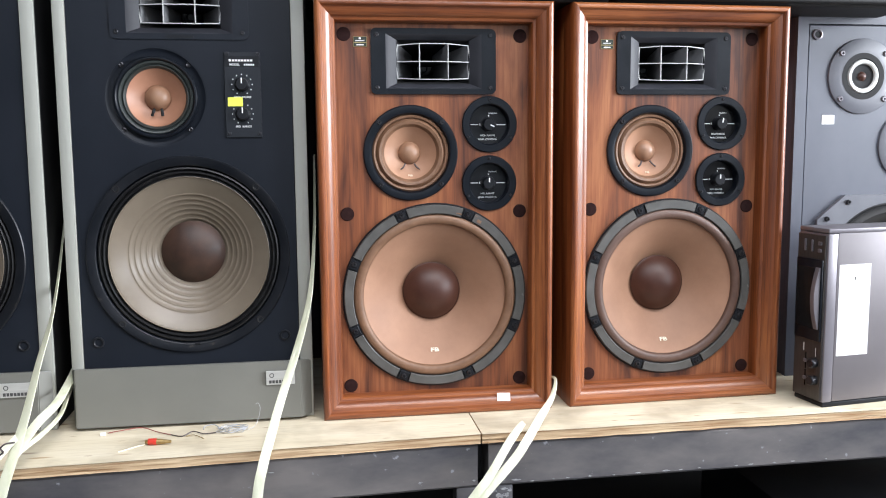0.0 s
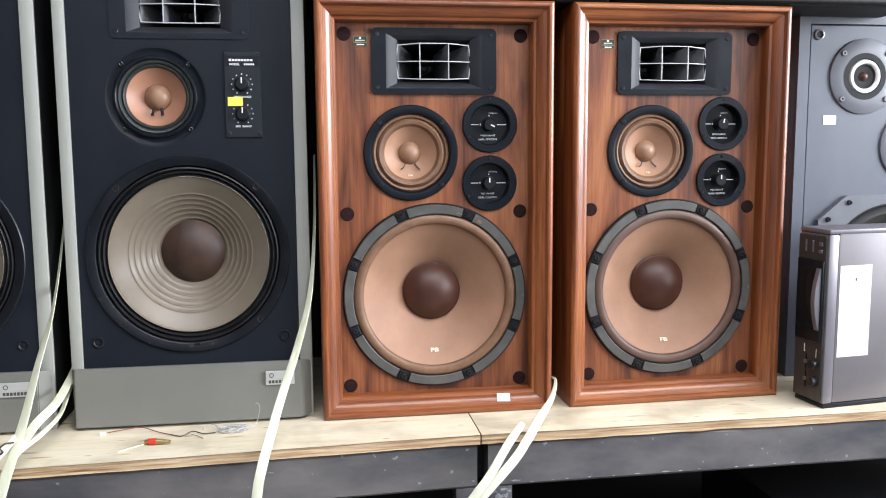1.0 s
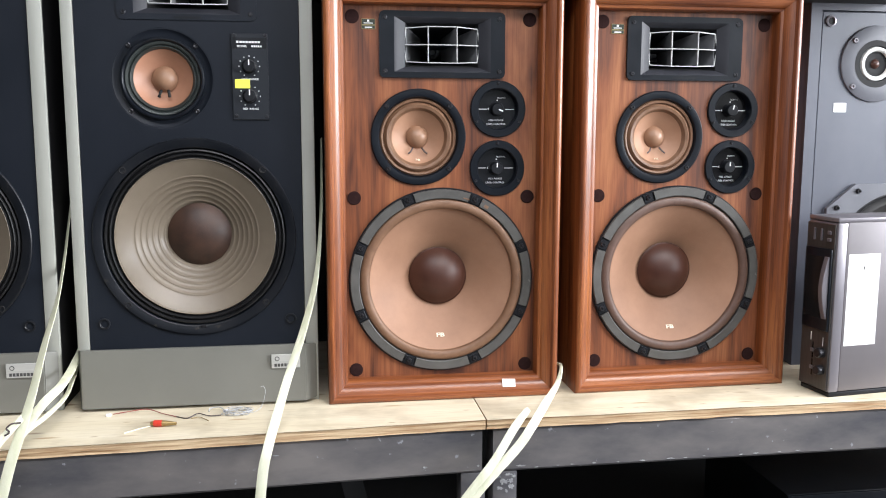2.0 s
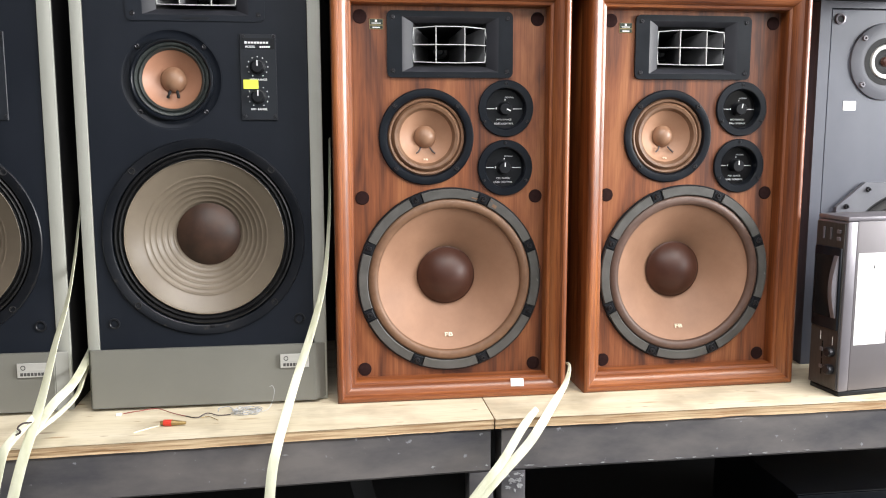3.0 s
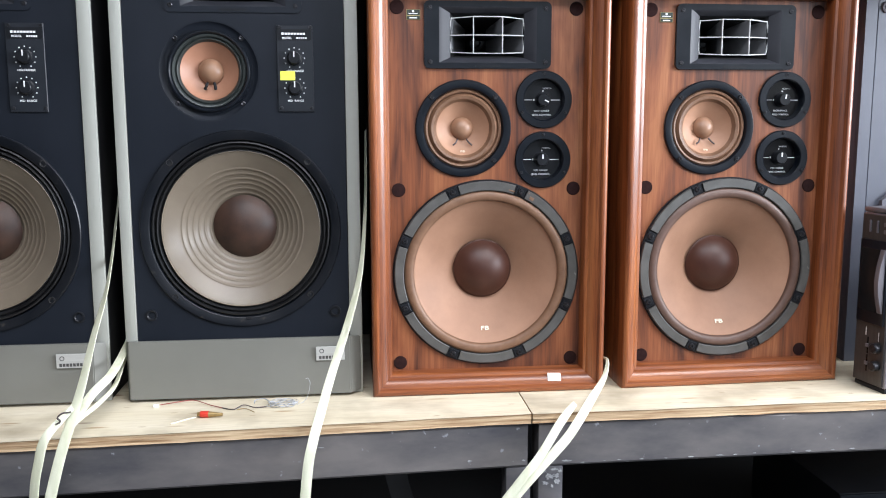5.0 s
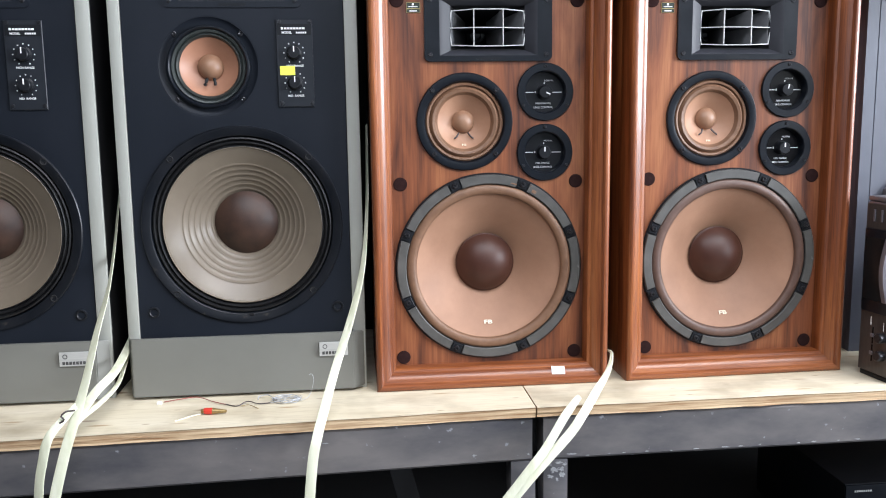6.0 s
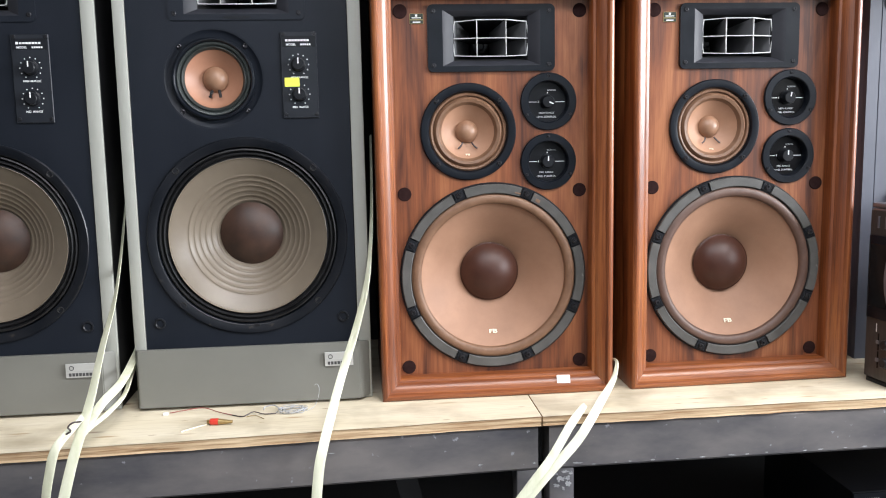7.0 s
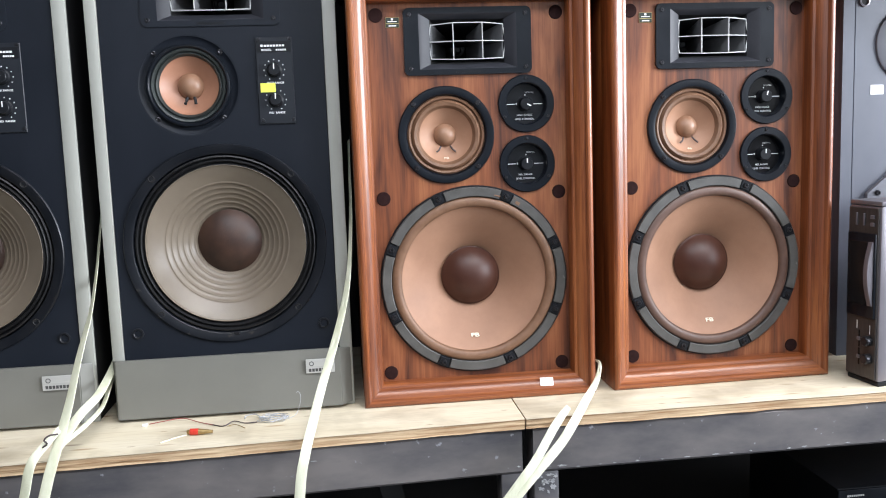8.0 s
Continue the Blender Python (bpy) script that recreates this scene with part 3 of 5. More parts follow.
for px, ln in ((-1.6, 1.82), (0.25, 1.6)):
    rb = thing("rear_beam", pose(px, 0.70, SHELF - 0.0880), "dark steel beam at the back of the rack", "beam", "rear shelf beams")
    part("beam_tube", boxed(0, ln, 0, 0.05, 0, 0.0715, bevel=0.003), M_STEEL, rb)
# brace coloured darker than the other steel, for the shade under the shelf
brace = thing("steel_brace", pose(0.10, 0.02, 0.50), "steel brace slanting under the shelf, coloured dark for the shade", "brace")
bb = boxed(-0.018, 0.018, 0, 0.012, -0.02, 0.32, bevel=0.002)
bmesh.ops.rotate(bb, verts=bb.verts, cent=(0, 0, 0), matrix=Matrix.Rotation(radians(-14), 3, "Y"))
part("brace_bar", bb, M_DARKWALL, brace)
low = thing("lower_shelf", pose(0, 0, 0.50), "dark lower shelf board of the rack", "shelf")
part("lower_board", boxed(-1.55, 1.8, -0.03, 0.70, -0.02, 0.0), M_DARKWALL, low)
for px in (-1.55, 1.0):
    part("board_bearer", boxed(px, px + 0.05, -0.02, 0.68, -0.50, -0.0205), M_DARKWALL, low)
# added dark sheet close behind the cabinets, in place of deep shade in the gaps
rb = thing("rack_back_panel", pose(0, 0.43, SHELF + 0.0005), "added dark backdrop that keeps the gaps between speakers black", "panel", kind="structure")
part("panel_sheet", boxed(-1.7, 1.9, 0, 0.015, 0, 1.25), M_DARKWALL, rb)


# ---- a horn with its cell grid, shared by both kinds of loudspeaker ----
def horn(parent, cx, cz, s, y, plate_mat, name="horn"):
    """A moulded horn: flanged plate, flared mouth, throat, bowed grid of six cells."""
    w, h = 0.1025 * s, 0.0525 * s
    ow, oh = 0.0785 * s, 0.0435 * s
    base = part(name, plate(round_rect(cx - w, cx + w, cz - h, cz + h, 0.009 * s), [[(cx - ow, cz - oh), (cx + ow, cz - oh), (cx + ow, cz + oh), (cx - ow, cz + oh)]], y - 0.0055, y + 0.002), plate_mat, parent, "black moulded horn with a pale cell grid")
    # bevel lip round the plate
    gw, gh = 0.0600 * s, 0.0300 * s
    bm = bmesh.new()
    rows = []
    n = 8
    for i in range(n + 1):
        f = i / n
        k = f
        x, z = ow + (gw - ow) * k, oh + (gh * 1.16 - oh) * k
        d = y - 0.0055 + 0.0105 * s * f ** 1.25
        rows.append([bm.verts.new(p) for p in ((cx - x, d, cz - z), (cx + x, d, cz - z), (cx + x, d, cz + z), (cx - x, d, cz + z))])
    for a, b in zip(rows, rows[1:]):
        for k in range(4):
            bm.faces.new((a[k], a[(k + 1) % 4], b[(k + 1) % 4], b[k]))
    bmesh.ops.recalc_face_normals(bm, faces=bm.faces)
    bmesh.ops.reverse_faces(bm, faces=bm.faces)
    part("horn_flare", bm, M_SATIN, base)
    # throat behind the grid, coloured black for the shade inside the cells
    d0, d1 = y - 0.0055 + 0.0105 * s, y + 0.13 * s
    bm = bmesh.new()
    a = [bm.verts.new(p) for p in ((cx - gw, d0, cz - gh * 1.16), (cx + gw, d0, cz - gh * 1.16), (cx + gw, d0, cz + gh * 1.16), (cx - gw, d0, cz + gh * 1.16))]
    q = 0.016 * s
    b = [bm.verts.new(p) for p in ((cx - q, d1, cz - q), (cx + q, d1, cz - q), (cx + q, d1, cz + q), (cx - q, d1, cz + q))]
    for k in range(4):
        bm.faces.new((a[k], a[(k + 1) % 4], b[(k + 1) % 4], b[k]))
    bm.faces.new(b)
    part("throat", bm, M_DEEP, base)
    driver = lathe(cx, cz, [(0.013 * s, 0.0), (0.012 * s, -0.004), (0.007 * s, -0.004), (0.005 * s, -0.001), (0, -0.001)], d1 - 0.002, 20)
    part("throat_ring", driver, M_RIM, base)
    # bowed grid: uprights at four places, nearer in the middle
    ups = [(-0.0580 * s, 0.0120 * s, 0.93), (-0.0235 * s, 0.0025 * s, 1.0), (0.0235 * s, 0.0025 * s, 1.0), (0.0580 * s, 0.0120 * s, 0.93)]
    t = 0.00075 * s
    zs = (-0.0285 * s, 0.0, 0.0285 * s)
    out = (-0.0034 * s, 0.0, 0.0, 0.0034 * s)
    for (x, d, q), o in zip(ups, out):
        bm = bmesh.new()
        rows = []
        for z, xo in ((zs[0] * q - t, 0.0), (zs[0] * q * 0.5, o * 0.62), (0.0, o), (zs[2] * q * 0.5, o * 0.62), (zs[2] * q + t, 0.0)):
            rows.append([bm.verts.new((cx + x + xo + e, y - 0.006 + d + k, cz + z)) for e, k in ((-t, 0.002), (-t, -0.001), (t, -0.001), (t, 0.002))])
        for a, b in zip(rows, rows[1:]):
            for k in range(4):
                bm.faces.new((a[k], b[k], b[(k + 1) % 4], a[(k + 1) % 4]))
        bm.faces.new(rows[0]), bm.faces.new(rows[-1])
        bmesh.ops.recalc_face_normals(bm, faces=bm.faces)
        part("grid_upright", bm, M_GRIDBAR, base)
    for ((xa, da, qa), oa), ((xb, db, qb), ob) in zip(zip(ups, out), list(zip(ups, out))[1:]):
        for z in zs:
            bm = bmesh.new()
            vs = []
            for x, d, q, o in ((xa, da, qa, oa), (xb, db, qb, ob)):
                vs.append([bm.verts.new((cx + x + (o if z == 0.0 else 0.0), y - 0.006 + d + e, cz + z * q + k)) for e, k in ((-0.0006, -t), (-0.0006, t), (0.002, t), (0.002, -t))])
            for k in range(4):
                bm.faces.new((vs[0][k], vs[1][k], vs[1][(k + 1) % 4], vs[0][(k + 1) % 4]))
            bmesh.ops.recalc_face_normals(bm, faces=bm.faces)
            part("grid_bar", bm, M_GRIDBAR, base)
    # dark fins running back from the grid
    for x, d, _ in ups:
        bm = bmesh.new()
        back = x * 0.45
        p = [(cx + x, y - 0.004 + d), (cx + back, y + 0.085 * s)]
        q = [bm.verts.new((px + o, py, cz + pz * k)) for o in (-0.0007, 0.0007) for (px, py), k in zip(p, (1.0, 0.62)) for pz in (-0.0285 * s, 0.0285 * s)]
        for f in ((0, 1, 3, 2), (4, 6, 7, 5), (0, 4, 5, 1), (2, 3, 7, 6), (0, 2, 6, 4), (1, 5, 7, 3)):
            bm.faces.new([q[i] for i in f])
        bmesh.ops.recalc_face_normals(bm, faces=bm.faces)
        part("horn_fin", bm, M_FIN, base)
    bm = bmesh.new()
    q = []
    for x, d, _ in ups:
        q.append([bm.verts.new((cx + x, y - 0.004 + d, cz + e)) for e in (-0.0007, 0.0007)] + [bm.verts.new((cx + x * 0.45, y + 0.085 * s, cz + e)) for e in (0.0007, -0.0007)])
    for a, b in zip(q, q[1:]):
        for k in range(4):
            bm.faces.new((a[k], b[k], b[(k + 1) % 4], a[(k + 1) % 4]))
    bmesh.ops.recalc_face_normals(bm, faces=bm.faces)
    part("septum", bm, M_SATIN, base)
    for sx in (-1, 1):
        for sz in (-1, 1):
            screw(cx + sx * (w - 0.0095 * s), cz + sz * (h - 0.0105 * s), y - 0.0055, 0.0036, base)
    # worn raised maker's mark below the mouth, as a plain bar
    part("maker_mark", bars(bmesh.new(), cx - 0.02 * s, cx + 0.02 * s, cz - h + 0.0022 * s, cz - h + 0.0060 * s, y - 0.0055), M_PLASTIC, base)
    return base


# ---- walnut loudspeaker ----
WW, WT, WD = 0.382, 0.672, 0.30


def moulding(side, material, parent):
    """One mitred length of the picture-frame moulding round the baffle."""
    prof = [(0.0, 0.052), (0.0, 0.0052), (0.0007, 0.0028), (0.0024, 0.0009), (0.0056, 0.0), (0.0088, 0.0009), (0.0108, 0.0034), (0.0117, 0.0064), (0.0128, 0.0068), (0.0165, 0.0080),
            (0.0215, 0.0112), (0.0250, 0.0155), (0.0262, 0.0185), (0.0280, 0.0190), (0.0305, 0.0200), (0.0318, 0.0225), (0.0322, 0.0260), (0.0322, 0.052)]
    bm = bmesh.new()
    ends = []
    for e in (0, 1):
        row = []
        for o, d in prof:
            if side in ("left", "right"):
                x = o if side == "left" else WW - o
                z = o if e == 0 else WT - o
            else:
                z = o if side == "bottom" else WT - o
                x = o if e == 0 else WW - o
            row.append(bm.verts.new((x, d, z)))
        ends.append(row)
    n = len(prof)
    for k in range(n):
        bm.faces.new((ends[0][k], ends[1][k], ends[1][(k + 1) % n], ends[0][(k + 1) % n]))
    bmesh.ops.recalc_face_normals(bm, faces=bm.faces)
    return part("frame_moulding", bm, material, parent)


def level_control(parent, cx, cz, y, words, turn, tint):
    """A round recessed dial: ring, dish, knob with a pointer, lettering and tick marks."""
    ring = part("level_control", lathe(cx, cz, [(0.0462, 0.001), (0.0462, -0.003), (0.0450, -0.0045), (0.0345, -0.0045), (0.0330, -0.003), (0.0325, 0.0095), (0.0322, 0.0110)], y, 56), M_RIM, parent, "black recessed level control dial")
    part("dial_plate", lathe(cx, cz, [(0.0326, 0.0), (0, 0.0)], y + 0.0110, 48), M_GLASSY if tint else M_PLASTIC, ring)
    knob = part("knob", lathe(cx, cz, [(0.0115, 0.0), (0.0112, -0.006), (0.0100, -0.013), (0.0090, -0.0145), (0, -0.0145)], y + 0.0109, 28), M_PLASTIC, ring)
    b = bars(bmesh.new(), cx - 0.0010, cx + 0.0010, cz + 0.0015, cz + 0.0088, y - 0.0037, 0.0006)
    bmesh.ops.rotate(b, verts=b.verts, cent=(cx, 0, cz), matrix=Matrix.Rotation(radians(turn), 3, "Y"))
    part("pointer", b, M_PRINT, knob)
    for k in (90, 210, 330):
        screw(cx + 0.0412 * math.cos(radians(k)), cz + 0.0412 * math.sin(radians(k)), y - 0.0045, 0.0026, ring)
    f = y + 0.0108
    lettering("lettering", words, 0.0042, cx - 0.0005, f, cz - 0.0180, ring, M_PRINT)
    lettering("lettering", "LEVEL CONTROL", 0.0042, cx - 0.0005, f, cz - 0.0245, ring, M_PRINT)
    lettering("lettering", "NORMAL", 0.0036, cx + 0.0085, f, cz + 0.0185, ring, M_PRINT)
    bm = bmesh.new()
    bars(bm, cx - 0.0295, cx - 0.0165, cz - 0.0006, cz + 0.0006, f)
    bars(bm, cx + 0.0145, cx + 0.030, cz - 0.0009, cz + 0.0004, f)
    bars(bm, cx - 0.0145, cx - 0.0130, cz - 0.0014, cz + 0.0018, f)
    bars(bm, cx + 0.0002, cx + 0.0020, cz + 0.0135, cz + 0.0155, f)
    part("dial_marks", bm, M_PRINT, ring)
    return ring


def walnut_speaker(m, label, surround, turns, patch):
    sp = thing("walnut_loudspeaker", m, label, "loudspeaker", "walnut loudspeakers")
    # carcass behind the frame
    part("side_panel", boxed(0.0, 0.018, 0.0525, WD, 0.0, WT, bevel=0.0015), M_WOOD_V, sp)
    part("side_panel", boxed(WW - 0.018, WW, 0.0525, WD, 0.0, WT, bevel=0.0015), M_WOOD_V, sp)
    part("top_panel", boxed(0.0182, WW - 0.0182, 0.0525, WD, WT - 0.018, WT - 0.0005), M_WOOD_H, sp)
    part("bottom_panel", boxed(0.0182, WW - 0.0182, 0.0525, WD, 0.0005, 0.018), M_WOOD_H, sp)
    part("back_panel", boxed(0.0182, WW - 0.0182, WD - 0.016, WD - 0.002, 0.0182, WT - 0.0182), M_DEEP, sp)
    for side in ("left", "right"):
        moulding(side, M_WOOD_V, sp)
    for side in ("top", "bottom"):
        moulding(side, M_WOOD_H, sp)
    y = 0.044
    wx, wz = 0.1905, 0.1945
    mx, mz = 0.152, 0.432
    hx, hz = 0.1915, 0.5795
    holes = [ring_points(wx, wz, 0.148), ring_points(mx, mz, 0.070), ring_points(0.2845, 0.478, 0.042), ring_points(0.2845, 0.380, 0.042),
             [(hx - 0.09, hz - 0.046), (hx + 0.09, hz - 0.046), (hx + 0.09, hz + 0.046), (hx - 0.09, hz + 0.046)]]
    part("baffle", plate([(0.032, 0.032), (WW - 0.032, 0.032), (WW - 0.032, WT - 0.032), (0.032, WT - 0.032)], holes, y, y + 0.012), M_BAFFLE, sp, "reddish walnut veneered baffle")
    # fifteen-inch style woofer
    wf = part("woofer", lathe(wx, wz, [(0.1548, 0.001), (0.1552, -0.002), (0.1540, -0.004), (0.1365, -0.004), (0.1360, 0.004), (0.1355, 0.012)], y, 96), M_PLASTIC, sp, "large bass driver with a tan paper cone")
    for k in range(8):
        a = 45 * k
        arc = arc_block(wx, wz, 0.1372, 0.1525, y - 0.0078, y - 0.0036, a - 18.2, a + 18.2)
        part("gasket", arc, M_GASKET, wf, "grey gasket segment")
        c = a + 22.5
        cl = boxed(0.1385, 0.1530, y - 0.0062, y - 0.0035, -0.0085, 0.0085, bevel=0.0008, seg=1)
        bmesh.ops.rotate(cl, verts=cl.verts, cent=(0, 0, 0), matrix=Matrix.Rotation(radians(-c), 3, "Y"))
        bmesh.ops.translate(cl, verts=cl.verts, vec=(wx, 0, wz))
        ck = part("clamp", cl, M_PLASTIC, wf)
        screw(wx + 0.146 * math.cos(radians(c)), wz + 0.146 * math.sin(radians(c)), y - 0.0062, 0.0045, ck, up=0.003)
    roll = [(0.1372, -0.0015)] + [(0.1284 + 0.0084 * math.cos(radians(180 * i / 10)), -0.0010 - 0.0062 * math.sin(radians(180 * i / 10))) for i in range(11)] + [(0.1198, 0.0010)]
    part("surround", lathe(wx, wz, roll, y, 96), surround, wf, "rolled cloth surround")
    cone = [(0.1216, -0.0002), (0.1202, 0.0014)] + [(0.1195 - 0.0735 * i / 10, 0.0014 + 0.0520 * (i / 10) ** 1.12) for i in range(1, 11)]
    part("cone", lathe(wx, wz, cone, y, 96), M_CONE_TAN, wf, "tan paper cone")
    part("dust_cap", lathe(wx, wz, [(0.0500, 0.0475)] + dome(0.0482, 0.0270, 0.0465, 14), y, 64), M_CAP, wf, "satin brown domed dust cap")
    slope = math.degrees(math.atan2(0.0520, 0.0780))
    lettering("lettering", "FB", 0.0112, wx, y + 0.0122, wz - 0.0970, wf, M_PRINT_CREAM, pose(0, 0, 0, -slope + 2, 0, 0) @ Matrix.Diagonal((1.25, 1, 0.85, 1)), bold=0.0003)
    if not patch:
        for a0, a1, r0, r1 in ((71.5, 75.5, 0.1405, 0.1440), (57.5, 60.5, 0.1400, 0.1465), (61.5, 63.0, 0.1480, 0.1500)):
            part("torn_gasket", arc_block(wx, wz, r0, r1, y - 0.0084, y - 0.0070, a0, a1, 4), M_SURR_TAN, wf, "pale torn spot on the gasket")
    # midrange
    md = part("midrange", lathe(mx, mz, [(0.0778, 0.001), (0.0780, -0.0030), (0.0765, -0.0048), (0.0700, -0.0055), (0.0655, -0.0045), (0.0632, -0.0005), (0.0625, 0.006)], y, 72), M_RIM, sp, "midrange driver with a tan cone and black rim")
    sur = [(0.0630, 0.0015), (0.0605, -0.0012), (0.0580, -0.0005), (0.0565, 0.0035), (0.0550, 0.0010), (0.0520, -0.0022), (0.0475, -0.0010), (0.0432, 0.0050)]
    part("surround", lathe(mx, mz, sur, y, 72), M_SURR_TAN, md)
    part("cone", lathe(mx, mz, [(0.0438, 0.0048), (0.0420, 0.0065), (0.0360, 0.0110), (0.0270, 0.0165), (0.0165, 0.0225)], y, 64), M_CONE_MID, md)
    part("dust_cap", lathe(mx, mz, [(0.0185, 0.0215)] + dome(0.0182, 0.0125, 0.0205, 9), y, 40), M_CAP_TAN, md)
    for sx in (-1, 1):
        lead = tube_along([(mx + sx * 0.0075, y + 0.0155, mz - 0.0175), (mx + sx * 0.0115, y + 0.0105, mz - 0.0235), (mx + sx * 0.0160, y + 0.0100, mz - 0.0270)], 0.0014, 6, 4)
        part("lead_wire", lead, M_WIRE_K, md)
    lettering("lettering", "FB", 0.0060, mx, y + 0.0072, mz - 0.0370, md, M_PRINT_CREAM, pose(0, 0, 0, -38, 0, 0) @ Matrix.Diagonal((1.25, 1, 0.85, 1)))
    for a in (44, 136, 226, 314):
        screw(mx + 0.0715 * math.cos(radians(a)), mz + 0.0715 * math.sin(radians(a)), y - 0.0050, 0.0040, md, up=0.0025)
    level_control(sp, 0.2838, 0.478, y, "HIGH RANGE", turns[0], patch)
    level_control(sp, 0.2832, 0.381, y, "MID. RANGE", turns[1], patch)
    horn(sp, hx, hz, 1.0, y, M_RIM)
    for px in (0.0465, WW - 0.0465):
        for pz in (0.0455, 0.3335, 0.6220):
            part("grille_plug", lathe(px, pz, [(0.0112, 0.001), (0.0112, -0.0008), (0.0104, -0.0016), (0.0050, -0.0020), (0, -0.0018)], y, 28), M_FELT, sp, "dark brown fuzzy grille plug")
    bd = part("badge", boxed(0.0615, 0.0835, y - 0.0012, y, 0.6025, 0.6185, bevel=0.0003, seg=1), M_GOLD, sp, "small gold-edged maker's plate")
    part("badge_field", bars(bmesh.new(), 0.0622, 0.0828, 0.6095, 0.6179, y - 0.0012), M_BADGE, bd)
    part("badge_field", bars(bmesh.new(), 0.0622, 0.0828, 0.6031, 0.6082, y - 0.0012), M_BADGE, bd)
    b = bmesh.new()
    bars(b, 0.0705, 0.0738, 0.6138, 0.6170, y - 0.0016)
    bars(b, 0.0650, 0.0795, 0.6112, 0.6124, y - 0.0016)
    bars(b, 0.0665, 0.0785, 0.6044, 0.6060, y - 0.0016)
    part("badge_print", b, M_PRINT, bd)
    return sp


M_PRINT_CREAM = mat("cream_print", (0.72, 0.66, 0.50), (0.80, 0.74, 0.58), scale=(300, 300, 300), rough=0.55, bump=0.0)
first = walnut_speaker(pose(0.0, 0.0, SHELF), "walnut loudspeaker with tan woofer and a white price sticker", M_SURR_TAN, (115, 0), 0)
second = walnut_speaker(pose(0.4145, 0.001, SHELF, 0, 0, 1.1), "walnut loudspeaker with a dark plum woofer surround", M_SURR_DARK, (12, 0), 1)
tag = thing("price_sticker", pose(0.3005, 0.0105, SHELF + 0.022), "small blank white paper sticker on the frame", "sticker")
st = boxed(-0.0110, 0.0110, -0.0004, 0.0, -0.0068, 0.0068)
bmesh.ops.rotate(st, verts=st.verts, cent=(0, 0, 0), matrix=Matrix.Rotation(radians(-30), 3, "X") @ Matrix.Rotation(radians(2), 3, "Y"))
part("paper", st, M_PAPER, tag)


# ---- grey loudspeaker with a black front, leaning back a little ----
GW, GH, GD, LEAN_BACK = 0.389, 0.785, 0.34, 0.7
GX = 0.012     # left edge of the cabinet


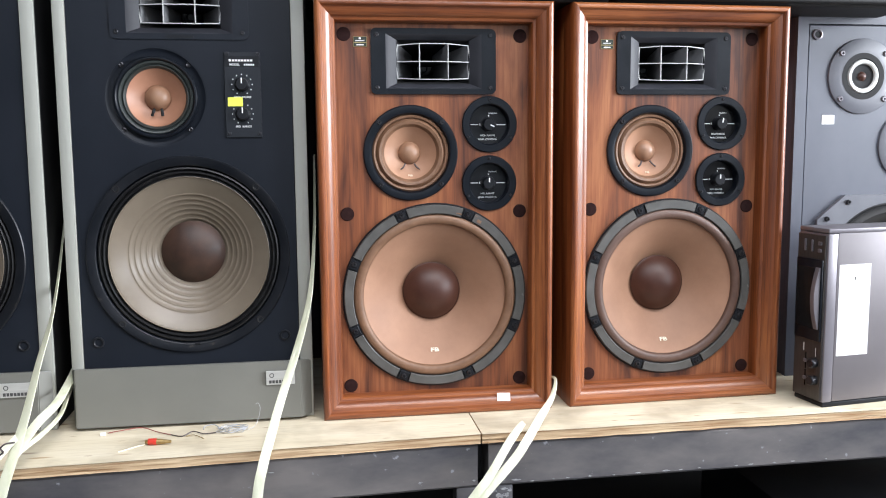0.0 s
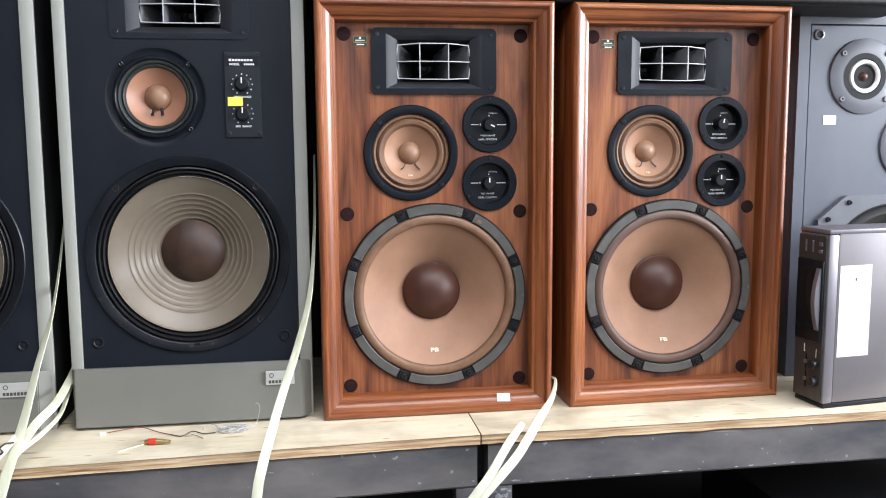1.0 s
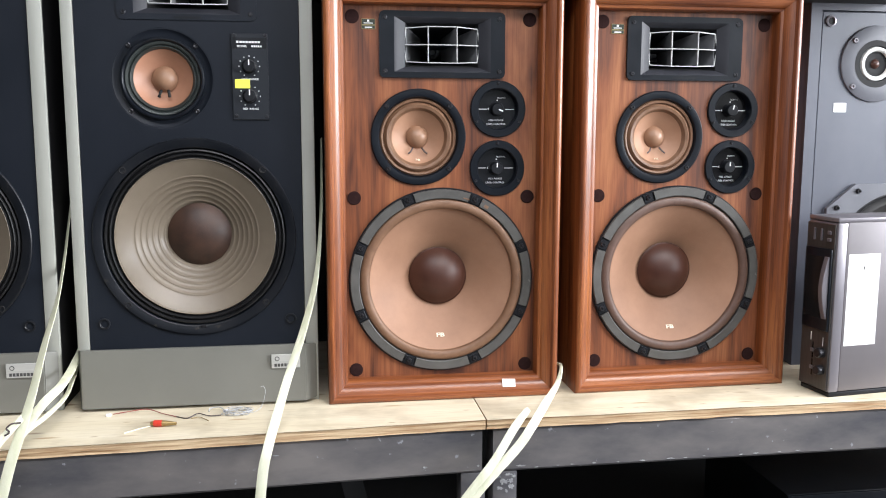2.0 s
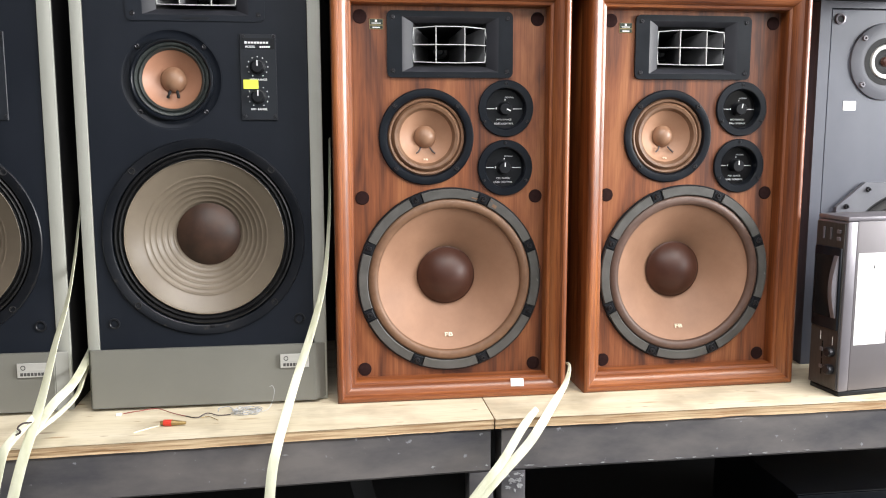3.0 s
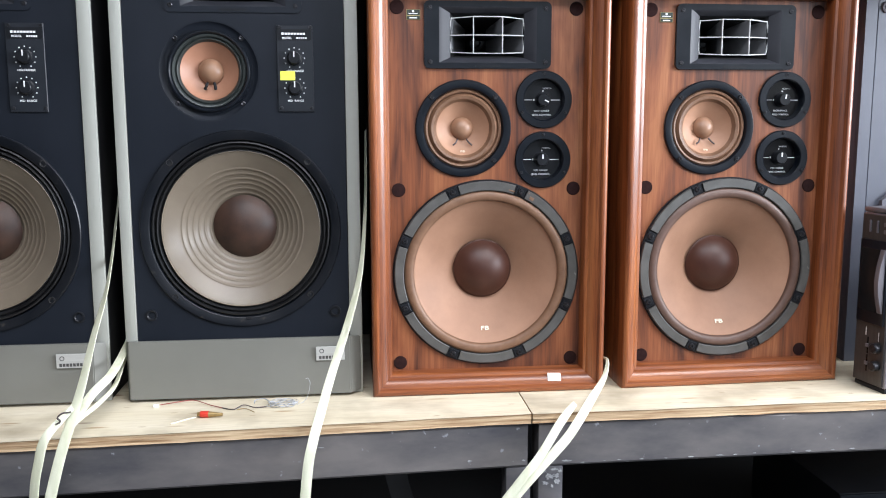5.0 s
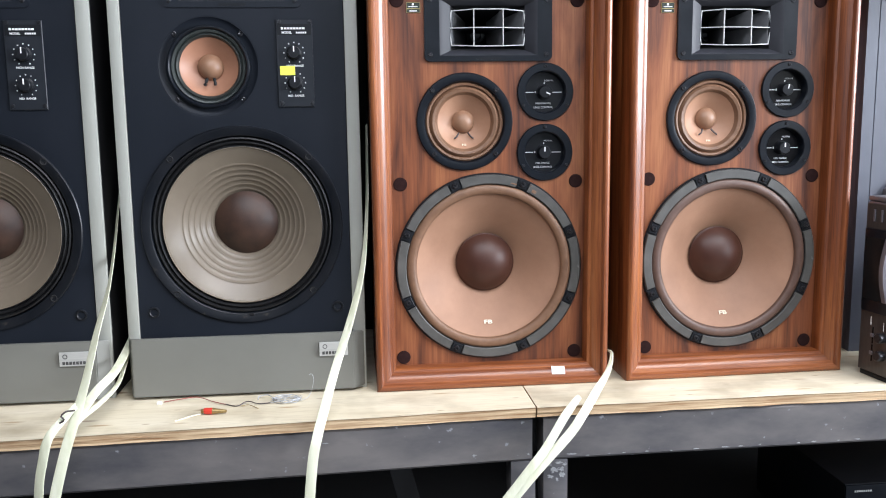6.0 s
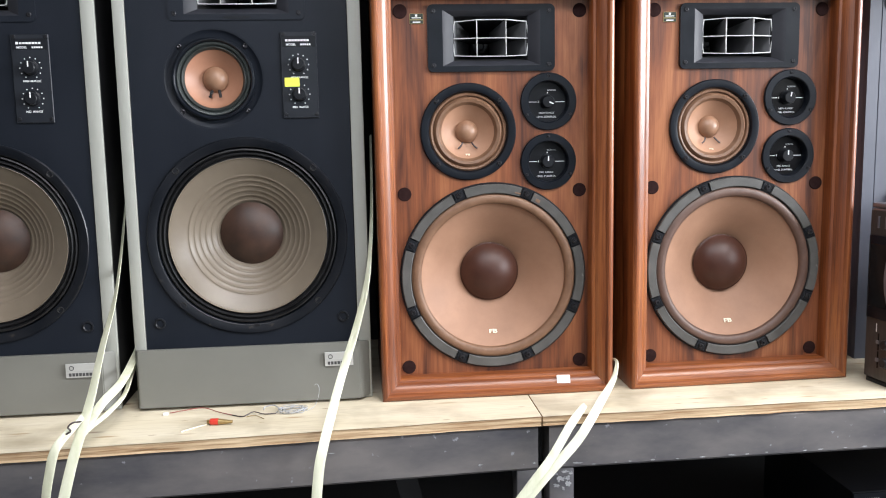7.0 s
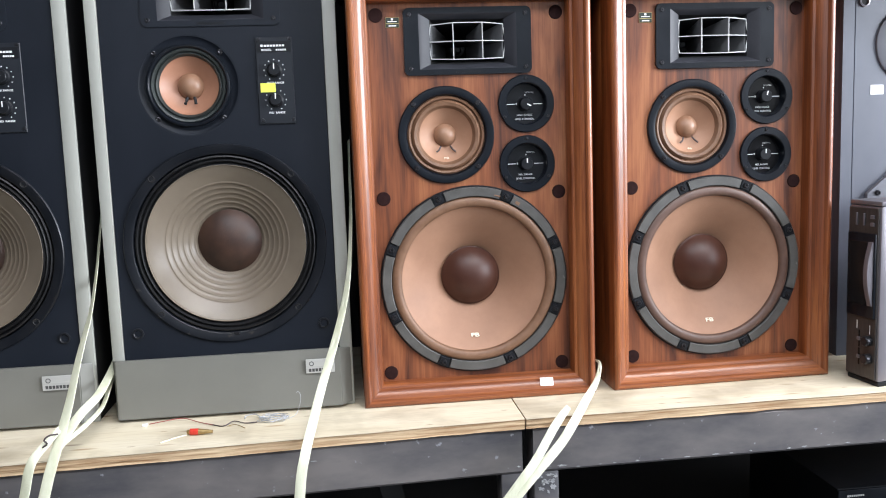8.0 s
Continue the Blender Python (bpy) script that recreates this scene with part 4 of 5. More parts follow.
def grey_speaker(m, label):
    sp = thing("grey_loudspeaker", m, label, "loudspeaker", "grey loudspeakers")
    k = math.tan(radians(LEAN_BACK))

    made = []

    def p(*a, **kw):
        ob = part(*a, **kw)
        made.append(ob)
        return ob

    # carcass: the front edges are the pale strips beside the baffle
    bl, br = 0.0300, 0.3685     # baffle from, to
    for x0, x1, o0, o1 in ((GX, bl, 0.0015, 0.0), (br, GW, 0.0, 0.0015)):
        p("front_strip", boxed(x0, x1, 0.0, 0.0085, 0.0, GH, bevel=0.0015), M_GREYLIGHT, sp, "pale grey front strip")
        p("side_panel", boxed(x0 + o0, x1 - o1, 0.0088, GD, 0.0, GH, bevel=0.001), M_BLACKSIDE, sp, "black vinyl side panel")
    p("top_panel", boxed(bl + 0.0003, br - 0.0003, 0.0, GD, GH - 0.0215, GH - 0.0004, bevel=0.001), M_GREYLIGHT, sp)
    # bottom panel coloured black so the gap under the plinth reads as shadow
    p("bottom_panel", boxed(bl + 0.0003, br - 0.0003, 0.004, GD, 0.001, 0.020), M_DEEP, sp)
    p("back_panel", boxed(bl + 0.0003, br - 0.0003, GD - 0.016, GD - 0.002, 0.0203, GH - 0.0218), M_DEEP, sp)
    # plinth: a proud front panel with slanted ends
    bm = bmesh.new()
    pts = [(0.0195, -0.0200), (0.3690, -0.0200), (0.3865, -0.0005), (0.0125, -0.0005)]
    lo = [bm.verts.new((x, y, 0.0050)) for x, y in pts]
    hi = [bm.verts.new((x, y + (0.004 if y < -0.01 else 0.0), 0.0990 if y < -0.01 else 0.0965)) for x, y in pts]
    for i in range(4):
        j = (i + 1) % 4
        bm.faces.new((lo[i], lo[j], hi[j], hi[i]))
    bm.faces.new(lo), bm.faces.new(hi)
    bmesh.ops.recalc_face_normals(bm, faces=bm.faces)
    bmesh.ops.bevel(bm, geom=list(bm.edges), offset=0.0012, segments=2, affect="EDGES")
    plinth = p("plinth_panel", bm, M_GREY, sp, "warm grey plinth panel")
    nb = p("name_badge", boxed(0.3140, 0.3595, -0.0212, -0.0190, 0.0615, 0.0840, bevel=0.0003, seg=1), M_SILVER, plinth, "silver maker's badge")
    lt = bmesh.new()
    for i in range(7):
        box(lt, 0.3185 + i * 0.0052, 0.3185 + i * 0.0052 + 0.0040, -0.0216, -0.0212, 0.0640, 0.0690)
    p("badge_print", lt, M_DARKPRINT, nb)
    p("badge_mark", lathe(0.3230, 0.0770, [(0.0038, 0.0), (0.0038, -0.0004), (0.0026, -0.0004), (0.0026, 0.0)], -0.0212, 20), M_DARKPRINT, nb)
    y = 0.003
    wx, wz = 0.1995, 0.2735
    mx, mz = 0.1585, 0.5220
    hx, hz, hs = 0.1990, 0.6645, 1.02
    holes = [ring_points(wx, wz, 0.147), ring_points(mx, mz, 0.0755), [(hx - 0.09, hz - 0.048), (hx + 0.09, hz - 0.048), (hx + 0.09, hz + 0.048), (hx - 0.09, hz + 0.048)]]
    p("baffle", plate([(bl + 0.001, 0.0930), (br - 0.001, 0.0930), (br - 0.001, GH - 0.0225), (bl + 0.001, GH - 0.0225)], holes, y, y + 0.016), M_BLACKBOARD, sp, "blue-black painted baffle")
    # woofer
    wf = p("woofer", lathe(wx, wz, [(0.1578, 0.0005), (0.1575, -0.0030), (0.1562, -0.0042), (0.1440, -0.0036), (0.1426, -0.0026), (0.1412, 0.0026), (0.1400, 0.0040)], y, 96), M_FLANGE, sp, "large bass driver with a ribbed grey cone")
    rolls = [(0.1406, 0.0040), (0.1394, -0.0010), (0.1374, -0.0020), (0.1356, 0.0020), (0.1346, 0.0050), (0.1330, 0.0010), (0.1311, -0.0008), (0.1293, 0.0020), (0.1279, 0.0052), (0.1262, 0.0034), (0.1238, 0.0030)]
    p("surround", lathe(wx, wz, rolls, y, 96), M_RUBBER, wf, "black rolled rubber surround")
    cone = [(0.1250, 0.0004), (0.1244, 0.0000), (0.1238, 0.0022)]
    steps = 120
    for i in range(steps + 1):
        r = 0.1238 - (0.1238 - 0.0475) * i / steps
        d = 0.0022 + 0.0490 * (i / steps) ** 1.08
        if 0.0520 < r < 0.1010:
            ph = (r - 0.0520) / 0.0081667
            d -= 0.0009 * (1 - math.cos(2 * math.pi * ph)) * (0.55 + 0.45 * math.sin(2 * math.pi * ph))
        cone.append((r, d))
    p("cone", lathe(wx, wz, cone, y, 112), M_CONE_GREY, wf, "grey-beige cone with concentric ribs")
    p("dust_cap", lathe(wx, wz, [(0.0512, 0.0475)] + dome(0.0505, 0.0200, 0.0470, 14), y, 64), M_CAP_MATT, wf, "dull brown dust cap")
    for a in (45, 135, 225, 315):
        s = lathe(wx + 0.1512 * math.cos(radians(a)), wz + 0.1512 * math.sin(radians(a)), [(0.0056, 0.0), (0.0054, -0.0008), (0.0044, -0.0010), (0.0038, 0.0), (0, 0.0)], y - 0.0039, 18)
        p("screw", s, M_DEEP, wf)
    p("rim_tab", boxed(wx + 0.0035, wx + 0.0125, y - 0.0052, y - 0.0030, wz - 0.1455, wz - 0.1415, bevel=0.0008, seg=1), M_SCREW, wf, "small dark tab on the rim")
    # midrange in a shallow dish
    md = p("midrange", lathe(mx, mz, [(0.0636, 0.0060), (0.0633, -0.0035), (0.0620, -0.0050), (0.0598, -0.0052), (0.0580, -0.0035), (0.0562, 0.0), (0.0548, 0.004)], y, 72), M_RIM, sp, "midrange driver with a copper-tinted cone")
    p("dish", lathe(mx, mz, [(0.0776, -0.0002), (0.0762, 0.0002), (0.0744, 0.0014), (0.0718, 0.0032), (0.0685, 0.0044), (0.0630, 0.0050)], y, 72), M_BLACKBOARD, md)
    p("surround", lathe(mx, mz, [(0.0575, 0.0), (0.0555, -0.0028), (0.0530, -0.0020), (0.0510, 0.0020), (0.0485, -0.0006), (0.0462, 0.0022), (0.0452, 0.0050)], y, 72), M_GREENRUBBER, md)
    p("cone", lathe(mx, mz, [(0.0450, 0.0045), (0.0426, 0.0070), (0.0340, 0.0130), (0.0250, 0.0180), (0.0190, 0.0210)], y, 64), M_CONE_ROSE, md)
    p("dust_cap", lathe(mx, mz, [(0.0202, 0.0190)] + dome(0.0198, 0.0135, 0.0185, 9), y, 40), M_CAP_TAN, md)
    for sx in (-0.005, 0.006):
        lw = tube_along([(mx + sx, y + 0.012, mz - 0.0180), (mx + sx * 1.25, y + 0.0075, mz - 0.0230), (mx + sx * 1.5 - 0.001, y + 0.0085, mz - 0.0280)], 0.0024, 8, 4)
        p("lead_wire", lw, M_DEEP, md)
    for a in (45, 135, 225, 315):
        s = lathe(mx + 0.0712 * math.cos(radians(a)), mz + 0.0712 * math.sin(radians(a)), [(0.0042, 0.0), (0.0040, -0.0020), (0.0026, -0.0026), (0.0012, -0.0015), (0, -0.0015)], y + 0.0040, 16)
        p("screw", s, M_SCREW, md)
    # control panel
    cp = p("control_panel", boxed(0.2635, 0.3195, y - 0.0030, y + 0.0005, 0.4590, 0.5925, bevel=0.0008, seg=1), M_PANEL, sp, "black control panel with two knobs")
    f = y - 0.0030
    lettering_obs = []
    p("panel_header", bars(bmesh.new(), 0.2655, 0.3175, 0.5690, 0.5860, f, 0.0003), M_PLASTIC, cp, "darker name strip")
    f -= 0.0003
    head = bmesh.new()
    bars(head, 0.2715, 0.2750, 0.5775, 0.5811, f)
    for i in range(7):
        bars(head, 0.2765 + i * 0.0046, 0.2765 + i * 0.0046 + 0.0037, 0.5777, 0.5807, f)
    p("panel_print", head, M_PRINT, cp)
    lettering_obs.append(lettering("lettering", "MODEL", 0.0046, 0.2800, f, 0.5727, cp, M_PRINT, bold=0.0001))
    nm = bmesh.new()
    for i in range(5):
        bars(nm, 0.2945 + i * 0.0033, 0.2945 + i * 0.0033 + 0.0025, 0.5714, 0.5741, f)
    p("panel_print", nm, M_PRINT, cp)
    f += 0.0003
    for kz, words in ((0.5420, "HIGH RANGE"), (0.4960, "MID  RANGE")):
        kn = p("knob", lathe(0.2905, kz, [(0.0118, 0.0), (0.0118, -0.0020), (0.0100, -0.0030), (0.0092, -0.0100), (0.0082, -0.0110), (0, -0.0110)], f, 28), M_PLASTIC, cp)
        p("pointer", bars(bmesh.new(), 0.2896, 0.2914, kz + 0.0010, kz + 0.0098, f - 0.0112), M_PRINT, kn)
        tk = bmesh.new()
        for i in range(11):
            a = radians(-60 + 30 * i)
            bars(tk, 0.2905 + 0.0158 * math.cos(a) - 0.0008, 0.2905 + 0.0158 * math.cos(a) + 0.0008, kz + 0.0158 * math.sin(a) - 0.0008, kz + 0.0158 * math.sin(a) + 0.0008, f)
        p("tick_marks", tk, M_PRINT, cp)
        lettering_obs.append(lettering("lettering", words, 0.0044, 0.2912, f, kz - 0.0198, cp, M_PRINT, bold=0.0001))
    for sx in (0.2690, 0.3160):
        for sz in (0.4650, 0.5892):
            s = lathe(sx, sz, [(0.0030, 0.0), (0.0028, -0.0010), (0.0012, -0.0014), (0, -0.0012)], f, 14)
            p("screw", s, M_SCREW, cp)
    # grille sockets
    for sx in (0.0540, 0.3455):
        for sz in (0.1375, 0.7430):
            p("grille_socket", lathe(sx, sz, [(0.0090, 0.0), (0.0088, -0.0022), (0.0070, -0.0026), (0.0055, -0.0010), (0.0052, 0.0060), (0, 0.0060)], y, 26), M_PLASTIC, sp, "black grille socket")
    hn = horn(sp, hx, hz, hs, y + 0.0035, M_BLACKBOARD)
    for ob in {*made, *lettering_obs, hn, *hn.children_recursive}:
        me = ob.data
        for v in me.vertices:
            v.co.y += v.co.z * k * max(0.0, 1.0 - max(0.0, v.co.y) / GD) if v.co.y > 0.15 else v.co.z * k
        me.update()
    return sp


grey_speaker(pose(-0.405, 0.035, SHELF), "grey loudspeaker with a black front and yellow-green sticker")
grey_speaker(pose(-0.8085, 0.035, SHELF), "grey loudspeaker with a black front beside its twin")
ys = thing("colour_sticker", pose(-0.405 + 0.2795, 0.035 + 0.5150 * math.tan(radians(LEAN_BACK)) - 0.0008, SHELF + 0.5150), "blank yellow-green price sticker on the control panel", "sticker")
bm = boxed(-0.0115, 0.0115, -0.0004, 0.0, -0.0070, 0.0070)
bmesh.ops.rotate(bm, verts=bm.verts, cent=(0, 0, 0), matrix=Matrix.Rotation(radians(-LEAN_BACK), 3, "X"))
part("paper", bm, M_YELLOW, ys)


# ---- black loudspeakers lying on top ----
def top_speaker(m, w, label):
    sp = thing("black_loudspeaker", m, label, "loudspeaker", "black loudspeakers lying on top")
    part("cabinet", boxed(0, w, 0.004, 0.28, 0.0, 0.26, bevel=0.012, seg=4), M_BLACKSIDE, sp)
    part("grille_frame", boxed(0.002, w - 0.002, -0.006, 0.006, 0.004, 0.256, bevel=0.005, seg=3), M_BLACKSIDE, sp)
    part("grille_mesh", boxed(0.025, w - 0.03, -0.009, -0.003, 0.0215, 0.238, bevel=0.0028, seg=3), M_MESH, sp, "perforated black steel grille")
    return sp


top_speaker(pose(-0.012, 0.006, SHELF + WT + 0.0005), 0.494, "black loudspeaker with a mesh grille lying on a walnut speaker")
top_speaker(pose(0.4845, 0.006, SHELF + WT + 0.0005), 0.56, "black loudspeaker with a mesh grille lying across two speakers")


# ---- grey three-way loudspeaker at the end ----
gs = thing("grey_metal_loudspeaker", pose(0.8765, 0.12, SHELF), "slate grey loudspeaker with a domed tweeter and bolted plates", "loudspeaker")
SW, SH = 0.36, 0.677
part("cabinet", boxed(0, SW, 0.012, 0.30, 0, SH, bevel=0.002), M_LILAC, gs)
bm = plate([(0, 0), (SW, 0), (SW, SH), (0, SH)], [[(0.0215, 0.02), (SW - 0.0215, 0.02), (SW - 0.0215, SH - 0.017), (0.0215, SH - 0.017)]], 0.0, 0.0118)
part("cabinet_frame", bm, M_LILAC, gs)
part("baffle", boxed(0.0240, SW - 0.0240, 0.002, 0.0116, 0.0225, SH - 0.0195, bevel=0.0008, seg=1), M_LILAC, gs)
y = 0.002
for sx in (0.0395, SW - 0.0395):
    for sz in (0.6410, 0.05):
        so = part("grille_socket", lathe(sx, sz, [(0.0100, 0.0), (0.0098, -0.0030), (0.0075, -0.0036), (0.0058, -0.0020), (0.0056, 0.0)], y, 26), M_DECKEDGE, gs, "pale ringed grille socket")
        part("socket_hole", lathe(sx, sz, [(0.0062, 0.0), (0, 0.0)], y - 0.0012, 20), M_DEEP, so)
tx, tz = 0.1325, 0.5655
tw = part("tweeter", lathe(tx, tz, [(0.0695, 0.0), (0.0690, -0.0035), (0.0672, -0.0045), (0.0425, -0.0045)], y, 72), M_LILACPLATE, gs, "domed tweeter on a round grey plate")
part("tweeter_surround", lathe(tx, tz, [(0.0428, -0.0050), (0.0330, -0.0052), (0.0305, -0.0020)], y, 56), M_DEEP, tw)
part("tweeter_ring", lathe(tx, tz, [(0.0312, -0.0030), (0.0300, -0.0065), (0.0270, -0.0070), (0.0240, -0.0056), (0.0218, -0.0016)], y, 56), M_WHITEBAR, tw, "pale ring round the dome")
part("tweeter_cup", lathe(tx, tz, [(0.0225, -0.0030), (0.0190, -0.0010), (0.0150, -0.0016), (0.0120, -0.0006), (0, -0.0006)], y, 40), M_DEEP, tw)
part("tweeter_dome", lathe(tx, tz, [(0.0090, -0.0004)] + dome(0.0088, 0.0060, -0.0006, 8), y, 32), M_CAP, tw)
for a in (43, 137, 223, 317):
    screw(tx + 0.0610 * math.cos(radians(a)), tz + 0.0610 * math.sin(radians(a)), y - 0.0045, 0.0055, tw, M_DECKEDGE, 0.003)
qx, qz = 0.2410, 0.4370
md = part("midrange", lathe(qx, qz, [(0.0690, 0.0), (0.0685, -0.0035), (0.0665, -0.0045), (0.0520, -0.0045), (0.0500, 0.0)], y, 72), M_LILACPLATE, gs, "midrange driver on a round grey plate")
part("surround", lathe(qx, qz, [(0.0515, -0.0035), (0.0480, -0.0065), (0.0440, -0.0020), (0.0420, 0.0)], y, 56), M_RUBBER, md)
part("cone", lathe(qx, qz, [(0.0430, -0.0005), (0.0300, 0.0050), (0.0, 0.0060)], y, 48), M_PLASTIC, md)
# woofer plate with cut corners
vx, vz, vr = 0.2050, 0.1900, 0.155
cut = 0.075
outl = [(vx - vr, vz - vr + cut), (vx - vr + cut, vz - vr), (vx + vr - 0.03, vz - vr), (vx + vr - 0.03, vz + vr - cut), (vx + vr - cut, vz + vr), (vx - vr + 0.0555, vz + vr), (vx - vr, vz + vr - 0.045)]
wf = part("woofer", plate(outl, [ring_points(vx, vz, 0.140)], y - 0.0085, y), M_LILACPLATE, gs, "bass driver on a grey plate with cut corners")
part("surround", lathe(vx, vz, [(0.1405, -0.0070), (0.1380, -0.0080), (0.1340, -0.0060), (0.1300, -0.0105), (0.1230, -0.0145), (0.1150, -0.0120), (0.1080, -0.0060), (0.1030, -0.0015)], y, 72), M_RUBBER, wf, "black rolled surround")
part("cone", lathe(vx, vz, [(0.1040, -0.0020), (0.0800, 0.0020), (0.0400, 0.0060), (0, 0.0070)], y, 64), M_PLASTIC, wf)
for px, pz in ((vx - 0.136, vz + 0.111), (vx - 0.094, vz + 0.142), (vx + 0.070, vz + 0.128), (vx - 0.120, vz - 0.070)):
    screw(px, pz, y - 0.0085, 0.0050, wf, M_SCREW, 0.005)
tg = thing("paper_sticker", pose(0.8765 + 0.0680, 0.12 + 0.0016, SHELF + 0.4860), "small blank white paper sticker on the grey speaker", "sticker")
part("paper", boxed(-0.0125, 0.0125, -0.0004, 0, -0.0085, 0.0085), M_PAPER, tg)


# ---- hi-fi deck standing on its end, its face turned along the shelf ----
DK = pose(0.8255, -0.078, SHELF, 0, 0, 7.0)
DX, DY, DZ = 0.30, 0.094, 0.298
dk = thing("cassette_deck", DK, "mauve-grey cassette deck standing on its end on the shelf", "cassette deck")
part("cover", boxed(0.0215, DX, 0.0015, DY - 0.001, 0.0085, DZ - 0.002, bevel=0.003), M_DECK, dk, "mauve-grey metal cover")
part("face_trim", boxed(0.0015, 0.0210, 0.0, DY, 0.0085, DZ - 0.004, bevel=0.0025), M_DECKEDGE, dk, "silver-lilac trim round the face")
part("face_plate", boxed(-0.0020, 0.0014, 0.0045, DY - 0.002, 0.0105, DZ - 0.007, bevel=0.0008, seg=1), M_DECKFACE, dk, "dark champagne control face")
part("upper_cheek", boxed(0.0010, DX, -0.0008, DY, DZ - 0.0035, DZ + 0.0045, bevel=0.0022), M_DECKEDGE, dk, "bright silver end panel")
part("lower_cheek", boxed(0.0030, DX, 0.001, DY, 0.0, 0.0083, bevel=0.002), M_PLASTIC, dk, "black end panel resting on the shelf")
dr = part("cassette_door", boxed(-0.0060, -0.0018, 0.0065, DY - 0.006, 0.112, 0.250, bevel=0.0016), M_RIM, dk, "black cassette door")
part("door_window", boxed(-0.0072, -0.0058, 0.0280, DY - 0.012, 0.132, 0.236, bevel=0.0005, seg=1), M_GLASSY, dr)
hd = bmesh.new()
rows = []
for i in range(15):
    f = i / 14
    bow = 0.0090 * math.sin(math.pi * f)
    z = 0.133 + 0.104 * f
    rows.append([hd.verts.new(q) for q in ((-0.0055, 0.0100, z), (-0.0075 - bow, 0.0110, z), (-0.0085 - bow, 0.0170, z), (-0.0075 - bow, 0.0232, z), (-0.0055, 0.0240, z))])
for a, b in zip(rows, rows[1:]):
    for k in range(5):
        hd.faces.new((a[k], b[k], b[(k + 1) % 5], a[(k + 1) % 5]))
hd.faces.new(rows[0]), hd.faces.new(rows[-1])
bmesh.ops.recalc_face_normals(hd, faces=hd.faces)
part("door_handle", hd, M_DECKEDGE, dr, "bowed silver door grip")
for zz in (0.262, 0.274):
    part("push_button", boxed(-0.0050, -0.0018, 0.014, 0.024, zz, zz + 0.006, bevel=0.0006, seg=1), M_DECKEDGE, dk)
for yy in (0.042, 0.064):
    part("slot_button", boxed(-0.0045, -0.0018, yy, yy + 0.0045, 0.262, 0.282, bevel=0.0006, seg=1), M_DECKEDGE, dk)
for zz in (0.0440, 0.0740):
    kb = lathe(0.0, 0.0, [(0.0088, 0.0), (0.0085, -0.009), (0.0070, -0.0105), (0.0, -0.0105)], 0.0, 26)
    bmesh.ops.rotate(kb, verts=kb.verts, cent=(0, 0, 0), matrix=Matrix.Rotation(radians(-90), 3, "Z"))
    bmesh.ops.translate(kb, verts=kb.verts, vec=(-0.0019, 0.017, zz))
    part("knob", kb, M_SCREW, dk, "small dark silver knob")
    part("slide_slot", boxed(-0.0028, -0.0018, 0.050, 0.053, zz - 0.014, zz + 0.014), M_GLASSY, dk)
    part("slide_cap", boxed(-0.0050, -0.0026, 0.047, 0.056, zz - 0.003, zz + 0.003, bevel=0.0006, seg=1), M_DECKEDGE, dk)
part("print_bar", boxed(-0.0024, -0.0019, 0.058, 0.0605, 0.090, 0.104), M_PRINT, dk)
part("print_bar", boxed(-0.0024, -0.0019, 0.020, 0.0215, 0.085, 0.100), M_PRINT, dk)
# the parts above are drawn for a deck 94 mm thick; this one is slimmer
for ob in dk.children_recursive:
    if ob.name.split(".")[0] != "knob":
        for v in ob.data.vertices:
            v.co.y *= 0.76
pl = thing("paper_label", DK, "long blank white paper label stuck on the deck", "label")
part("paper", boxed(0.0262, 0.0887, 0.0006, 0.0010, 0.087, 0.2415), M_PAPER, pl)
mk = boxed(0.0562, 0.0592, 0.0002, 0.0006, 0.215, 0.221)
part("ink_mark", mk, M_DARKPRINT, pl, "short dark pen stroke")

# ---- dark equipment on the lower shelf ----
eq = thing("stereo_receiver", pose(0.842, 0.045, 0.50), "black stereo receiver in the shade of the lower shelf", "receiver")
part("casing", boxed(0, 0.42, 0.006, 0.34, 0.012, 0.172, bevel=0.003), M_PLASTIC, eq)
fp = part("front_panel", boxed(-0.001, 0.421, 0.0, 0.0058, 0.010, 0.171, bevel=0.002), M_RIM, eq)
mk = bmesh.new()
for i in range(8):
    bars(mk, 0.016 + i * 0.0042, 0.0190 + i * 0.0042, 0.158, 0.1615, 0.0)
part("maker_mark", mk, M_SILVER, fp, "tiny pale lettering")
for fx in (0.04, 0.36):
    for fy in (0.05, 0.29):
        part("foot", boxed(fx, fx + 0.025, fy, fy + 0.025, 0.0, 0.0118), M_RUBBER, eq)


# ---- packing straps ----
def strap(label, runs):
    ob = thing("packing_strap", pose(0, 0, 0), label, "strap", "cream packing straps")
    for pts, widths, turns in runs:
        part("strap_run", ribbon(pts, widths, turns), M_STRAP, ob)
    return ob


